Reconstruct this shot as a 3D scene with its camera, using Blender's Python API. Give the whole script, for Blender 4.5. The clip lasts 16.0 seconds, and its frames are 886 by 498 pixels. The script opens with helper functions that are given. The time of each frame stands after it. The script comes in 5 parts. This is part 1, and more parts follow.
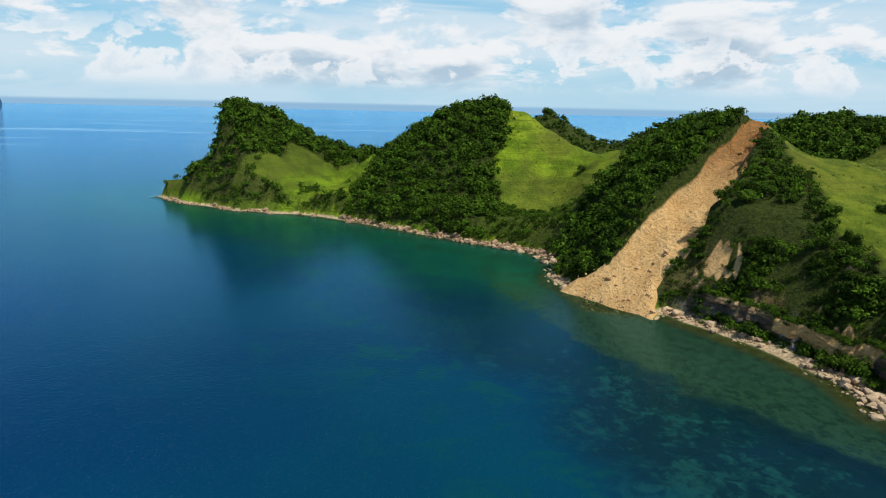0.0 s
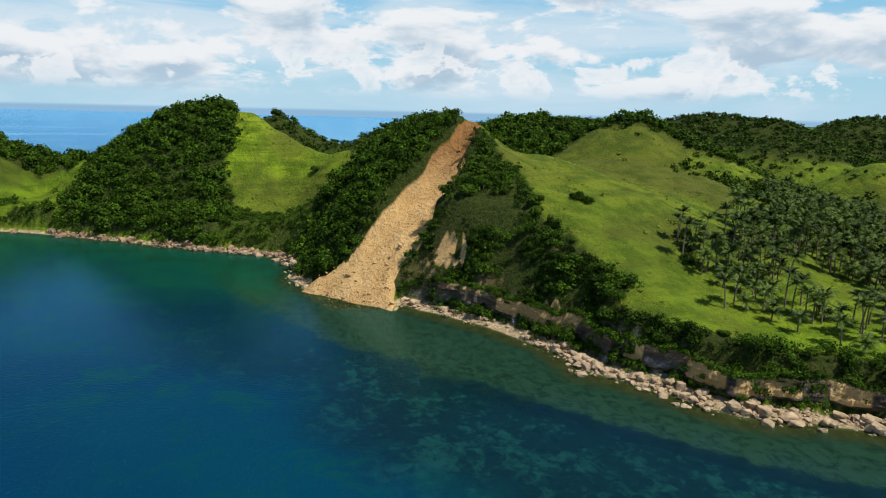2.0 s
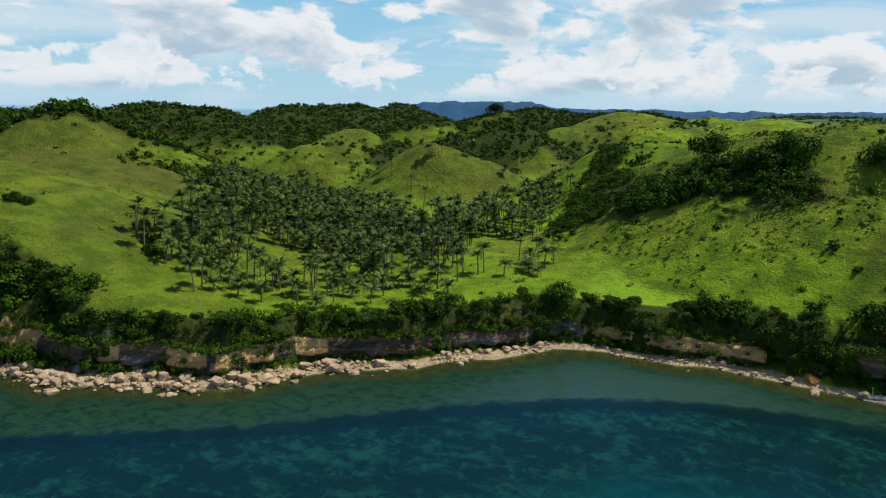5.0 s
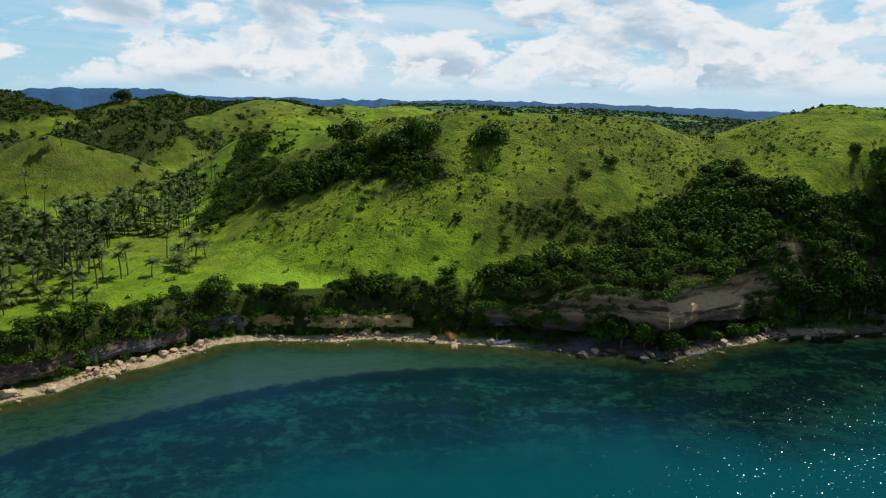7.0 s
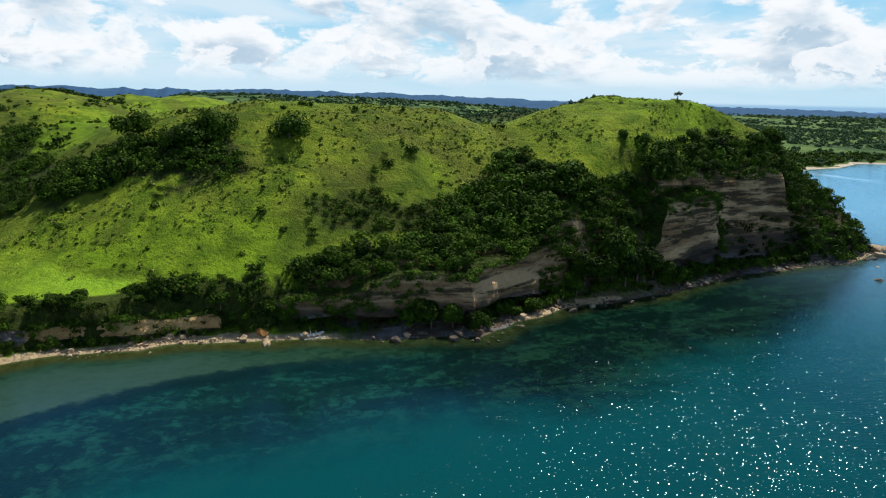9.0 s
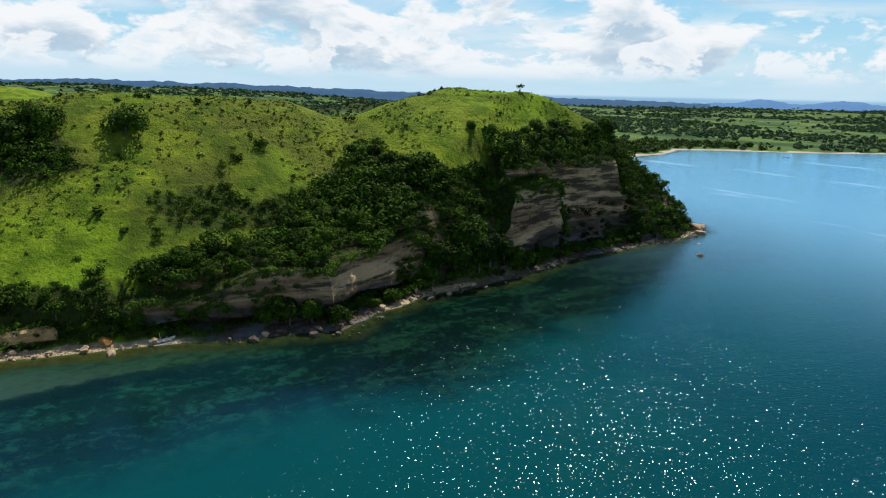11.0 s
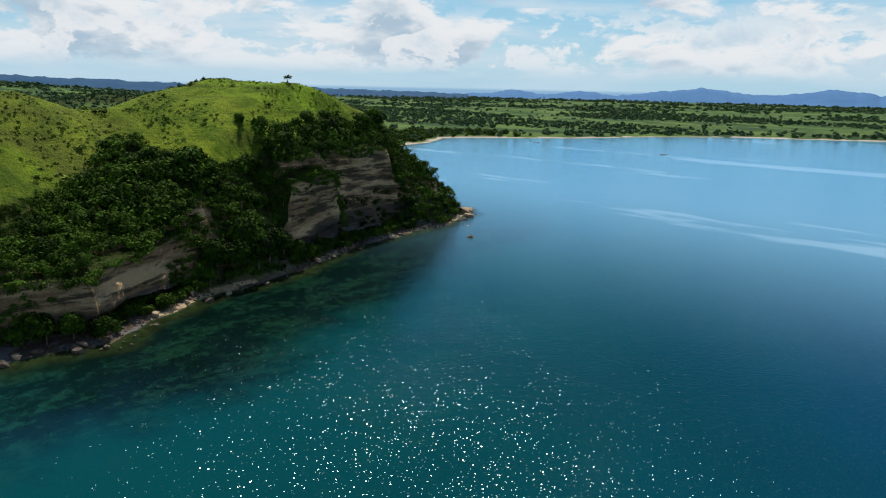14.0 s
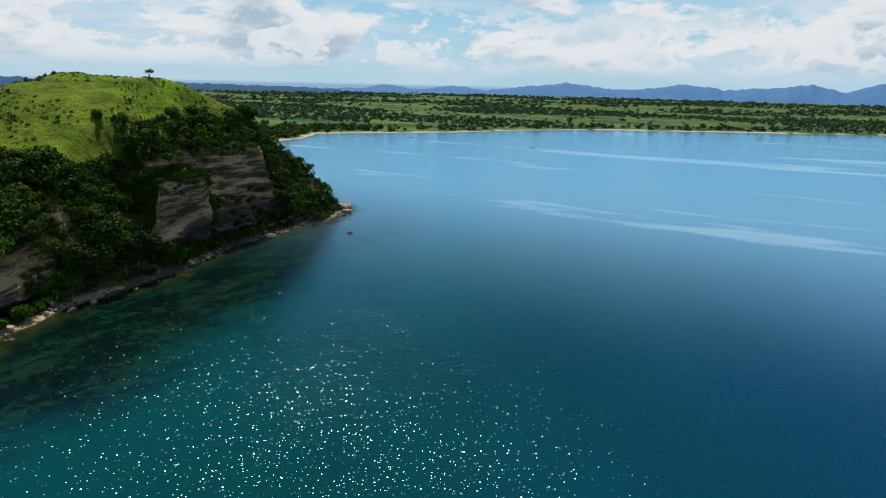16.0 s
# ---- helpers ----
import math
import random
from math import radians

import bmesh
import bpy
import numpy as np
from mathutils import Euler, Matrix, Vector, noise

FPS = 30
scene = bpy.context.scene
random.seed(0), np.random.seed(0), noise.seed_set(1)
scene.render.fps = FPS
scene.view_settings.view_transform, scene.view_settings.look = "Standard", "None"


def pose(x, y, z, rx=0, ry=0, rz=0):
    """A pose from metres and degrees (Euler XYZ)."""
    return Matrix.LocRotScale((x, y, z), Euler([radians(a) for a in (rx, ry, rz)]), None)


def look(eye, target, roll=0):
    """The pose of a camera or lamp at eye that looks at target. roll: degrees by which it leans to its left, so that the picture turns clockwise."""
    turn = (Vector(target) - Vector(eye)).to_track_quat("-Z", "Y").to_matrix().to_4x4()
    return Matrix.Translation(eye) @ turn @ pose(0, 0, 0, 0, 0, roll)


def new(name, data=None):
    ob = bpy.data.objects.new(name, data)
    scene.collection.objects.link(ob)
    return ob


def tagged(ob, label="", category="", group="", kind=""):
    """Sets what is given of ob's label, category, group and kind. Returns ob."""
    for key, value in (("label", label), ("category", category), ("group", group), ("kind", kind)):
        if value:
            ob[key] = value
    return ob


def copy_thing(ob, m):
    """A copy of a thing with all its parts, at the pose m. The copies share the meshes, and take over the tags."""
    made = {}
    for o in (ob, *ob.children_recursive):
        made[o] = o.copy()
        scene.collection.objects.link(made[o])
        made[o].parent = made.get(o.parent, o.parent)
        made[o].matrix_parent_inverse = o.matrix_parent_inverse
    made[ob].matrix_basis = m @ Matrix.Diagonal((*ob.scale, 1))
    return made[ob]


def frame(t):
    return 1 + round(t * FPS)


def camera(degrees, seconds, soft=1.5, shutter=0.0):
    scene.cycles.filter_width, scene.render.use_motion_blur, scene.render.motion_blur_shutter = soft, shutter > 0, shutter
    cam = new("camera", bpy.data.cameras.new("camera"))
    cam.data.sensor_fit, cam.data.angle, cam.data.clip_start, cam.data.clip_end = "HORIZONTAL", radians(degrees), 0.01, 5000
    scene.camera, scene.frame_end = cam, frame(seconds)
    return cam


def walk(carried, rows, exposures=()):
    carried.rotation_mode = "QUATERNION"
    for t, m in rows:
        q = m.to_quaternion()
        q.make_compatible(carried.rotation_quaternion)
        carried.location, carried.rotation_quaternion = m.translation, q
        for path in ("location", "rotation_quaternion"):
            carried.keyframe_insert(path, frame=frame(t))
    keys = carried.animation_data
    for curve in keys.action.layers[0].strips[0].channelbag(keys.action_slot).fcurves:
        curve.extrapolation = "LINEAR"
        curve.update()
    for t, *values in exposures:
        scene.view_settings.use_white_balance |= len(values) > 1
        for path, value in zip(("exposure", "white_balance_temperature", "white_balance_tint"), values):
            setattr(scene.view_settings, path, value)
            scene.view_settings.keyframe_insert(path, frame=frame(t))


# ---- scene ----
cam = camera(64.0, 16.0, soft=1.1)

PATH = [
    (0, pose(-0.00, -0.00, 65.00, 78.35, -1.20, -0.00)),
    (0.5, pose(-0.08, -0.63, 65.04, 78.42, -1.25, -1.68)),
    (1, pose(-0.16, -1.24, 65.09, 78.58, -1.31, -6.93)),
    (1.5, pose(-0.28, -1.82, 65.13, 78.75, -1.34, -14.12)),
    (2, pose(-0.44, -2.35, 65.15, 78.89, -1.34, -21.25)),
    (2.5, pose(-0.66, -2.83, 65.16, 78.98, -1.27, -28.31)),
    (3, pose(-0.96, -3.26, 65.17, 79.03, -1.20, -35.36)),
    (3.5, pose(-1.30, -3.63, 65.16, 79.05, -1.13, -42.41)),
    (4, pose(-1.66, -3.96, 65.16, 79.03, -1.10, -49.47)),
    (6.5, pose(-3.40, -4.61, 65.30, 78.55, -0.91, -84.65)),
    (7, pose(-3.78, -4.45, 65.38, 78.43, -0.96, -91.68)),
    (7.5, pose(-4.15, -4.24, 65.47, 78.30, -0.95, -98.37)),
    (8, pose(-4.48, -3.99, 65.57, 78.15, -0.94, -102.28)),
    (8.5, pose(-4.78, -3.73, 65.67, 78.02, -0.95, -104.67)),
    (9, pose(-5.04, -3.46, 65.77, 77.88, -1.01, -107.60)),
    (11.5, pose(-5.65, -2.07, 66.32, 77.32, -1.15, -122.68)),
    (12, pose(-5.74, -1.79, 66.36, 77.26, -1.17, -125.84)),
    (12.5, pose(-5.83, -1.54, 66.40, 77.19, -1.20, -128.87)),
    (13, pose(-5.91, -1.28, 66.44, 77.13, -1.22, -131.80)),
    (13.5, pose(-5.98, -1.03, 66.48, 77.07, -1.20, -134.77)),
    (14, pose(-6.03, -0.77, 66.51, 77.03, -1.21, -137.86)),
    (14.5, pose(-6.06, -0.51, 66.54, 76.98, -1.23, -140.99)),
    (15, pose(-6.08, -0.24, 66.56, 76.94, -1.25, -143.76)),
    (15.5, pose(-6.09, 0.02, 66.57, 76.91, -1.28, -146.31)),
    (16, pose(-6.11, 0.29, 66.58, 76.84, -1.25, -147.88)),
]
walk(cam, PATH, [(0, -0.05), (4, -0.1), (6.5, -0.12), (9, 0.08), (11.5, 0.0), (13.5, -0.12), (16, -0.2)])

# ---- light ----
SUN_AZ, SUN_EL = 138.0, 58.0          # degrees clockwise from +y, degrees above the horizon
world = bpy.data.worlds.new("sky")
scene.world = world
world.use_nodes = True


class Nodes:
    """A short hand for node trees."""

    def __init__(self, tree):
        self.tree = tree
        tree.nodes.clear()

    def add(self, kind, settings=None, **inputs):
        node = self.tree.nodes.new(kind)
        for key, value in (settings or {}).items():
            setattr(node, key, value)
        for key, value in inputs.items():
            self.put(node, key, value)
        return node

    def put(self, node, key, value):
        key = int(key[1:]) if key[0] == "i" and key[1:].isdigit() else key.replace("_", " ")
        if isinstance(value, bpy.types.NodeSocket):
            self.tree.links.new(value, node.inputs[key])
        elif isinstance(value, bpy.types.Node):
            self.tree.links.new(value.outputs[0], node.inputs[key])
        else:
            node.inputs[key].default_value = value

    def math(self, op, a, b=0.0, c=0.0, clamp=False):
        return self.add("ShaderNodeMath", {"operation": op, "use_clamp": clamp}, i0=a, i1=b, i2=c)

    def mix(self, fac, a, b, blend="MIX"):
        node = self.add("ShaderNodeMix", {"data_type": "RGBA", "blend_type": blend})
        self.put(node, "i0", fac), self.put(node, "i6", a), self.put(node, "i7", b)
        return node.outputs[2]

    def noise(self, vector, scale, detail=4.0, rough=0.55, distort=0.0):
        return self.add("ShaderNodeTexNoise", None, Vector=vector, Scale=scale, Detail=detail, Roughness=rough, Distortion=distort)

    def ramp(self, fac, lo, hi, a=0.0, b=1.0):
        return self.add("ShaderNodeMapRange", {"interpolation_type": "SMOOTHSTEP"}, Value=fac, i1=lo, i2=hi, i3=a, i4=b)


def rgb(r, g, b):
    return (r, g, b, 1.0)


def make_sky():
    n = Nodes(world.node_tree)
    sky = n.add("ShaderNodeTexSky")
    sky.sky_type, sky.sun_disc = "NISHITA", False
    sky.sun_elevation, sky.sun_rotation = radians(SUN_EL), radians(SUN_AZ)
    sky.air_density, sky.dust_density, sky.ozone_density = 1.0, 0.6, 1.5
    xyz = n.add("ShaderNodeSeparateXYZ", None, Vector=n.add("ShaderNodeTexCoord").outputs["Generated"])
    z = xyz.outputs[2]
    # high veils, drawn out along the horizon
    flat = n.add("ShaderNodeCombineXYZ", None, X=xyz.outputs[0], Y=xyz.outputs[1], Z=n.math("MULTIPLY", z, 5.5))
    veil = n.noise(flat, 3.1, 6.0, 0.55, 0.6)
    low = n.ramp(z, 0.16, 0.34, 1.0, 0.06)
    veil_mask = n.math("MULTIPLY", n.ramp(veil, 0.40, 0.62, 0.0, 0.85), low)
    # heaped clouds with lit heads and grey feet
    tall = n.add("ShaderNodeCombineXYZ", None, X=xyz.outputs[0], Y=xyz.outputs[1], Z=n.math("MULTIPLY", z, 2.6))
    heap = n.noise(tall, 6.5, 9.0, 0.58, 0.25)
    band = n.math("MULTIPLY", n.ramp(z, 0.008, 0.03), low)
    heap_mask = n.math("MULTIPLY", n.ramp(heap, 0.455, 0.53), band)
    higher = n.add("ShaderNodeCombineXYZ", None, X=xyz.outputs[0], Y=xyz.outputs[1], Z=n.math("MULTIPLY", n.math("ADD", z, 0.018), 2.6))
    above = n.noise(higher, 6.5, 5.0, 0.55, 0.25)
    core = n.ramp(above, 0.47, 0.66)
    cloud = n.mix(core, rgb(8.9, 9.2, 9.5), rgb(4.6, 6.0, 7.3))
    blue = n.mix(n.ramp(z, 0.0, 0.16), rgb(4.4, 7.3, 9.0), rgb(2.7, 6.1, 8.7))
    blue = n.mix(n.ramp(z, 0.13, 0.36), blue, rgb(0.42, 1.15, 2.7))
    clear = n.mix(0.85, sky.outputs[0], blue)
    col = n.mix(veil_mask, clear, rgb(6.7, 8.0, 9.0))
    col = n.mix(heap_mask, col, cloud)
    # small heaps low over the horizon
    small = n.add("ShaderNodeCombineXYZ", None, X=xyz.outputs[0], Y=xyz.outputs[1], Z=n.math("MULTIPLY", z, 1.7))
    puff = n.math("ADD", n.math("MULTIPLY", n.noise(small, 13.0, 8, 0.6, 0.3), 0.7), n.math("MULTIPLY", n.noise(flat, 2.3, 2), 0.3))
    puff_band = n.math("MULTIPLY", n.ramp(z, 0.012, 0.03), n.ramp(z, 0.115, 0.065))
    col = n.mix(n.math("MULTIPLY", n.ramp(puff, 0.50, 0.545, 0.0, 0.85), puff_band), col, n.mix(n.ramp(puff, 0.55, 0.66), rgb(8.9, 9.2, 9.5), rgb(6.6, 7.7, 8.7)))
    # haze over the far sea, which fills the strip under the horizon
    col = n.mix(n.ramp(z, 0.0, 0.05, 0.55, 0.0), col, rgb(4.7, 7.0, 8.6))
    col = n.mix(n.ramp(z, -0.006, -0.001, 1.0, 0.0), col, rgb(2.9, 5.0, 7.2))
    back = n.add("ShaderNodeBackground", None, Color=col, Strength=0.1)
    n.add("ShaderNodeOutputWorld", None, Surface=back)


make_sky()
sun = new("sun", bpy.data.lights.new("sun", "SUN"))
sun.data.energy, sun.data.angle, sun.data.color = 5.0, radians(0.53), (1.0, 0.95, 0.86)
sun_way = Vector((math.sin(radians(SUN_AZ)) * math.cos(radians(SUN_EL)), math.cos(radians(SUN_AZ)) * math.cos(radians(SUN_EL)), math.sin(radians(SUN_EL))))
sun.matrix_world = look(sun_way * 500, (0, 0, 0))


# ---- materials ----
def material(name):
    m = bpy.data.materials.new(name)
    m.use_nodes = True
    return m, Nodes(m.node_tree)


def finish(n, colour, rough=0.9, bump=None, spec=0.2):
    args = {"Base_Color": colour, "Roughness": rough, "Specular_IOR_Level": spec}
    if bump is not None:
        args["Normal"] = bump
    n.add("ShaderNodeOutputMaterial", None, Surface=n.add("ShaderNodeBsdfPrincipled", None, **args))


def bump(n, height, strength, distance):
    return n.add("ShaderNodeBump", None, Height=height, Strength=strength, Distance=distance)


def attribute(n, name):
    return n.add("ShaderNodeAttribute", {"attribute_name": name}).outputs["Fac"]


def ground_material():
    m, n = material("ground")
    at = n.add("ShaderNodeTexCoord").outputs["Object"]
    big, mid, fine = n.noise(at, 0.012, 4), n.noise(at, 0.11, 5, 0.6), n.noise(at, 0.75, 6, 0.7)
    grass = n.mix(n.ramp(big, 0.36, 0.66), rgb(0.178, 0.310, 0.012), rgb(0.245, 0.318, 0.020))
    grass = n.mix(n.ramp(mid, 0.40, 0.64), grass, rgb(0.096, 0.172, 0.008))
    old = n.noise(at, 0.026, 6, 0.62, 0.4)
    grass = n.mix(n.ramp(old, 0.47, 0.68, 0.0, 0.7), grass, n.mix(n.ramp(mid, 0.4, 0.6), rgb(0.085, 0.100, 0.016), rgb(0.135, 0.128, 0.026)))
    tread = n.noise(n.add("ShaderNodeMapping", None, Vector=at, Scale=(0.02, 0.02, 0.42)), 1.0, 5, 0.65)
    grass = n.mix(n.ramp(tread, 0.50, 0.66, 0.0, 0.55), grass, rgb(0.060, 0.088, 0.010))
    grass = n.mix(n.ramp(fine, 0.50, 0.74, 0.0, 0.6), grass, rgb(0.045, 0.084, 0.004))
    grass = n.mix(n.ramp(n.noise(at, 0.5, 5, 0.75), 0.56, 0.72, 0.0, 0.55), grass, rgb(0.30, 0.33, 0.055))
    lush = n.mix(n.ramp(mid, 0.4, 0.7), rgb(0.265, 0.445, 0.026), rgb(0.205, 0.355, 0.022))
    grass = n.mix(attribute(n, "meadow"), grass, lush)
    # dry grass, its brown deepened to stand for cloud shade on one mound
    grass = n.mix(attribute(n, "dry"), grass, n.mix(n.ramp(mid, 0.35, 0.65), rgb(0.118, 0.122, 0.022), rgb(0.068, 0.090, 0.014)))
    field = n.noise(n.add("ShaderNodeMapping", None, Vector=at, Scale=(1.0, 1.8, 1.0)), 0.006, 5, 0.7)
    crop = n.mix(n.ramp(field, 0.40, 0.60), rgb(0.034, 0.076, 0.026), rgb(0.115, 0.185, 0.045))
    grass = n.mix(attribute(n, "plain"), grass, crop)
    floor = n.mix(n.ramp(fine, 0.35, 0.65), rgb(0.022, 0.036, 0.006), rgb(0.055, 0.075, 0.014))
    col = n.mix(attribute(n, "wood"), grass, floor)
    # layered limestone of the cliffs
    layers = n.noise(n.add("ShaderNodeMapping", None, Vector=at, Scale=(0.035, 0.035, 0.26)), 1.0, 8, 0.68)
    stain = n.noise(n.add("ShaderNodeMapping", None, Vector=at, Scale=(0.055, 0.055, 0.42)), 1.0, 7, 0.68)
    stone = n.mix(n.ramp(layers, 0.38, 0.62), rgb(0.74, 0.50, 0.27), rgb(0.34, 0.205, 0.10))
    # stains; strengthened southwards to carry the shade on the high cliff
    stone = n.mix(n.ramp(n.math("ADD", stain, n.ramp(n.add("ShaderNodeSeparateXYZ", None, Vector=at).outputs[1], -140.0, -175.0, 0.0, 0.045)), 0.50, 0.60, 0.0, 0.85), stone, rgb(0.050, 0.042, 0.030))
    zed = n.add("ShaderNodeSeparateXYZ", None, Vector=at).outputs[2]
    # undercut shade painted in: stone nearly black towards the foot
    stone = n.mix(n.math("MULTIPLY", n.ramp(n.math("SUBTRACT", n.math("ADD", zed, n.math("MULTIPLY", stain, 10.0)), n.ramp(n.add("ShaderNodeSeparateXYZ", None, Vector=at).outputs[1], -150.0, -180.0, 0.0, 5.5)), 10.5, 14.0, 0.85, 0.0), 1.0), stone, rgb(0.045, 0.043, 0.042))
    pale = n.math("MULTIPLY", n.ramp(zed, 3.0, 8.0, 0.4, 0.0), n.ramp(stain, 0.50, 0.58))
    stone = n.mix(pale, stone, rgb(0.36, 0.36, 0.36))
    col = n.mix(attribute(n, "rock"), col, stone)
    soil = n.mix(n.ramp(mid, 0.35, 0.65), rgb(0.61, 0.375, 0.15), rgb(0.72, 0.475, 0.21))
    soil = n.mix(n.ramp(fine, 0.55, 0.8, 0.0, 0.5), soil, rgb(0.30, 0.165, 0.06))
    streak = n.noise(n.add("ShaderNodeMapping", None, Vector=at, Rotation=(0, 0, radians(-51)), Scale=(0.5, 0.06, 0.05)), 1.0, 4, 0.6)
    soil = n.mix(n.ramp(streak, 0.5, 0.7, 0.0, 0.5), soil, rgb(0.68, 0.46, 0.22))
    soil = n.mix(n.ramp(n.math("ADD", zed, n.math("MULTIPLY", mid, 24.0)), 44.0, 64.0, 0.0, 0.85), soil, n.mix(n.ramp(fine, 0.4, 0.6), rgb(0.32, 0.135, 0.03), rgb(0.19, 0.10, 0.045)))
    col = n.mix(n.ramp(attribute(n, "slide"), 0.40, 0.56), col, soil)
    col = n.mix(attribute(n, "chalk"), col, n.mix(n.ramp(stain, 0.42, 0.6), rgb(0.50, 0.47, 0.42), rgb(0.16, 0.14, 0.12)))
    sand = n.mix(n.ramp(fine, 0.35, 0.7), rgb(0.62, 0.48, 0.29), rgb(0.34, 0.25, 0.145))
    col = n.mix(n.math("MULTIPLY", n.ramp(attribute(n, "beach"), 0.45, 0.8), n.ramp(zed, 1.1, 1.9, 1.0, 0.0)), col, sand)
    bed = n.mix(n.ramp(n.noise(at, 0.25, 5, 0.6), 0.4, 0.6), rgb(0.16, 0.13, 0.05), rgb(0.05, 0.055, 0.02))
    col = n.mix(n.ramp(zed, -0.25, 0.15, 1.0, 0.0), col, bed)
    relief = n.math("ADD", fine, n.math("MULTIPLY", mid, 2.0))
    finish(n, col, 0.95, bump(n, relief, 1.0, 1.5), 0.1)
    return m


def water_material():
    m, n = material("sea_water")
    at = n.add("ShaderNodeTexCoord").outputs["Object"]
    off = attribute(n, "offshore")
    reef = n.noise(n.add("ShaderNodeMapping", None, Vector=at, Scale=(1, 1, 1)), 0.075, 7, 0.66, 0.5)
    wide = n.noise(at, 0.012, 3, 0.5)
    far = n.math("ADD", off, n.math("MULTIPLY", n.math("SUBTRACT", wide, 0.5), 70.0))
    edge = n.math("ADD", off, n.math("MULTIPLY", n.math("SUBTRACT", reef, 0.5), 26.0))
    south = n.add("ShaderNodeSeparateXYZ", None, Vector=at).outputs[1]
    grain = n.noise(n.add("ShaderNodeMapping", None, Vector=at, Rotation=(0, 0, 0.4), Scale=(1.0, 0.7, 1.0)), 0.42, 7, 0.7, 0.4)
    sandy = n.math("MULTIPLY", n.math("MULTIPLY", n.ramp(south, -35.0, 15.0), n.ramp(south, 75.0, 35.0)), n.ramp(off, 6.0, 16.0))
    sea = attribute(n, "seaward")
    drawn = n.add("ShaderNodeMapping", None, Vector=at, Rotation=(0, 0, 0.62), Scale=(1.0, 0.5, 1.0))
    blot = n.math("ADD", n.math("MULTIPLY", n.noise(drawn, 0.11, 6, 0.64, 0.5), 0.52), n.math("MULTIPLY", n.noise(at, 0.36, 7, 0.7, 0.6), 0.48))
    blot = n.math("SUBTRACT", blot, n.ramp(south, 110.0, 230.0, 0.0, 0.045))
    light = n.ramp(blot, 0.47, 0.60)
    calm_bed = n.mix(n.ramp(grain, 0.42, 0.66, 0.0, 0.75), rgb(0.016, 0.050, 0.027), rgb(0.004, 0.017, 0.012))
    calm_bed = n.mix(n.math("MULTIPLY", sandy, n.ramp(grain, 0.35, 0.7, 1.0, 0.75)), calm_bed, rgb(0.027, 0.064, 0.048))
    # weed bed off the headland, darkened further for the cliff's shade and reflection
    weed_shade = n.mix(n.ramp(blot, 0.47, 0.57), rgb(0.0016, 0.0085, 0.0065), rgb(0.0065, 0.031, 0.0165))
    weed_shade = n.mix(n.ramp(grain, 0.46, 0.66, 0.0, 0.7), weed_shade, rgb(0.0016, 0.0075, 0.006))
    shoal = n.mix(n.ramp(south, -70.0, -25.0), weed_shade, calm_bed)
    shoal = n.mix(n.ramp(south, 240.0, 300.0, 0.0, 0.8), shoal, n.mix(n.ramp(reef, 0.4, 0.62), rgb(0.003, 0.030, 0.013), rgb(0.006, 0.062, 0.026)))
    shoal = n.mix(n.math("MULTIPLY", n.ramp(off, 1.0, 9.0, 1.0, 0.0), n.ramp(south, -50.0, -10.0, 0.35, 1.0)), shoal, rgb(0.066, 0.062, 0.014))
    deep = n.mix(n.ramp(wide, 0.35, 0.65), rgb(0.0004, 0.029, 0.066), rgb(0.0005, 0.041, 0.072))
    deep = n.mix(n.ramp(south, 140.0, -20.0), deep, n.mix(n.ramp(wide, 0.35, 0.65), rgb(0.0006, 0.040, 0.043), rgb(0.0007, 0.050, 0.050)))
    meadow = n.mix(light, rgb(0.0026, 0.019, 0.020), rgb(0.0070, 0.053, 0.042))
    meadow = n.mix(n.ramp(grain, 0.45, 0.66, 0.0, 0.7), meadow, rgb(0.0016, 0.015, 0.019))
    bay = n.mix(n.math("MULTIPLY", n.ramp(reef, 0.50, 0.62, 0.0, 0.7), n.ramp(far, 130.0, 80.0)), deep, rgb(0.0018, 0.050, 0.046))
    meadow = n.mix(n.ramp(south, -30.0, -75.0), meadow, weed_shade)
    meadow = n.mix(n.ramp(south, 120.0, 230.0, 0.0, 0.45), meadow, bay)
    ragged = n.math("ADD", sea, n.math("MULTIPLY", n.math("SUBTRACT", n.noise(at, 0.16, 6, 0.65), 0.5), 9.0))
    col = n.mix(n.ramp(n.math("ADD", ragged, n.math("MULTIPLY", n.math("SUBTRACT", reef, 0.5), n.ramp(south, 60.0, 130.0, 0.0, 30.0))), -3.5, 3.5), shoal, meadow)
    line = n.math("MULTIPLY", n.ramp(ragged, -4.0, -1.0), n.ramp(ragged, 6.5, 1.5))
    line = n.math("MULTIPLY", line, n.math("MULTIPLY", n.ramp(south, -50.0, -10.0), n.ramp(south, 175.0, 120.0)))
    col = n.mix(n.math("MULTIPLY", line, 0.85), col, rgb(0.0018, 0.0125, 0.0165))
    ends = n.math("ADD", edge, n.ramp(south, 20.0, -60.0, -4.0, 18.0))
    col = n.mix(n.ramp(ends, 52.0, 78.0), col, bay)
    green = n.math("MULTIPLY", n.ramp(south, 225.0, 275.0), n.math("MULTIPLY", n.ramp(far, 95.0, 35.0), n.ramp(reef, 0.36, 0.60, 0.45, 0.9)))
    col = n.mix(green, col, rgb(0.0035, 0.072, 0.040))
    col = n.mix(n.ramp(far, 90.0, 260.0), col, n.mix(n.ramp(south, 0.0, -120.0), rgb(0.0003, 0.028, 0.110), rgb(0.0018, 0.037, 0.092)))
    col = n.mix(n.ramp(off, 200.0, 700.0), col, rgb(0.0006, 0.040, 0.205))
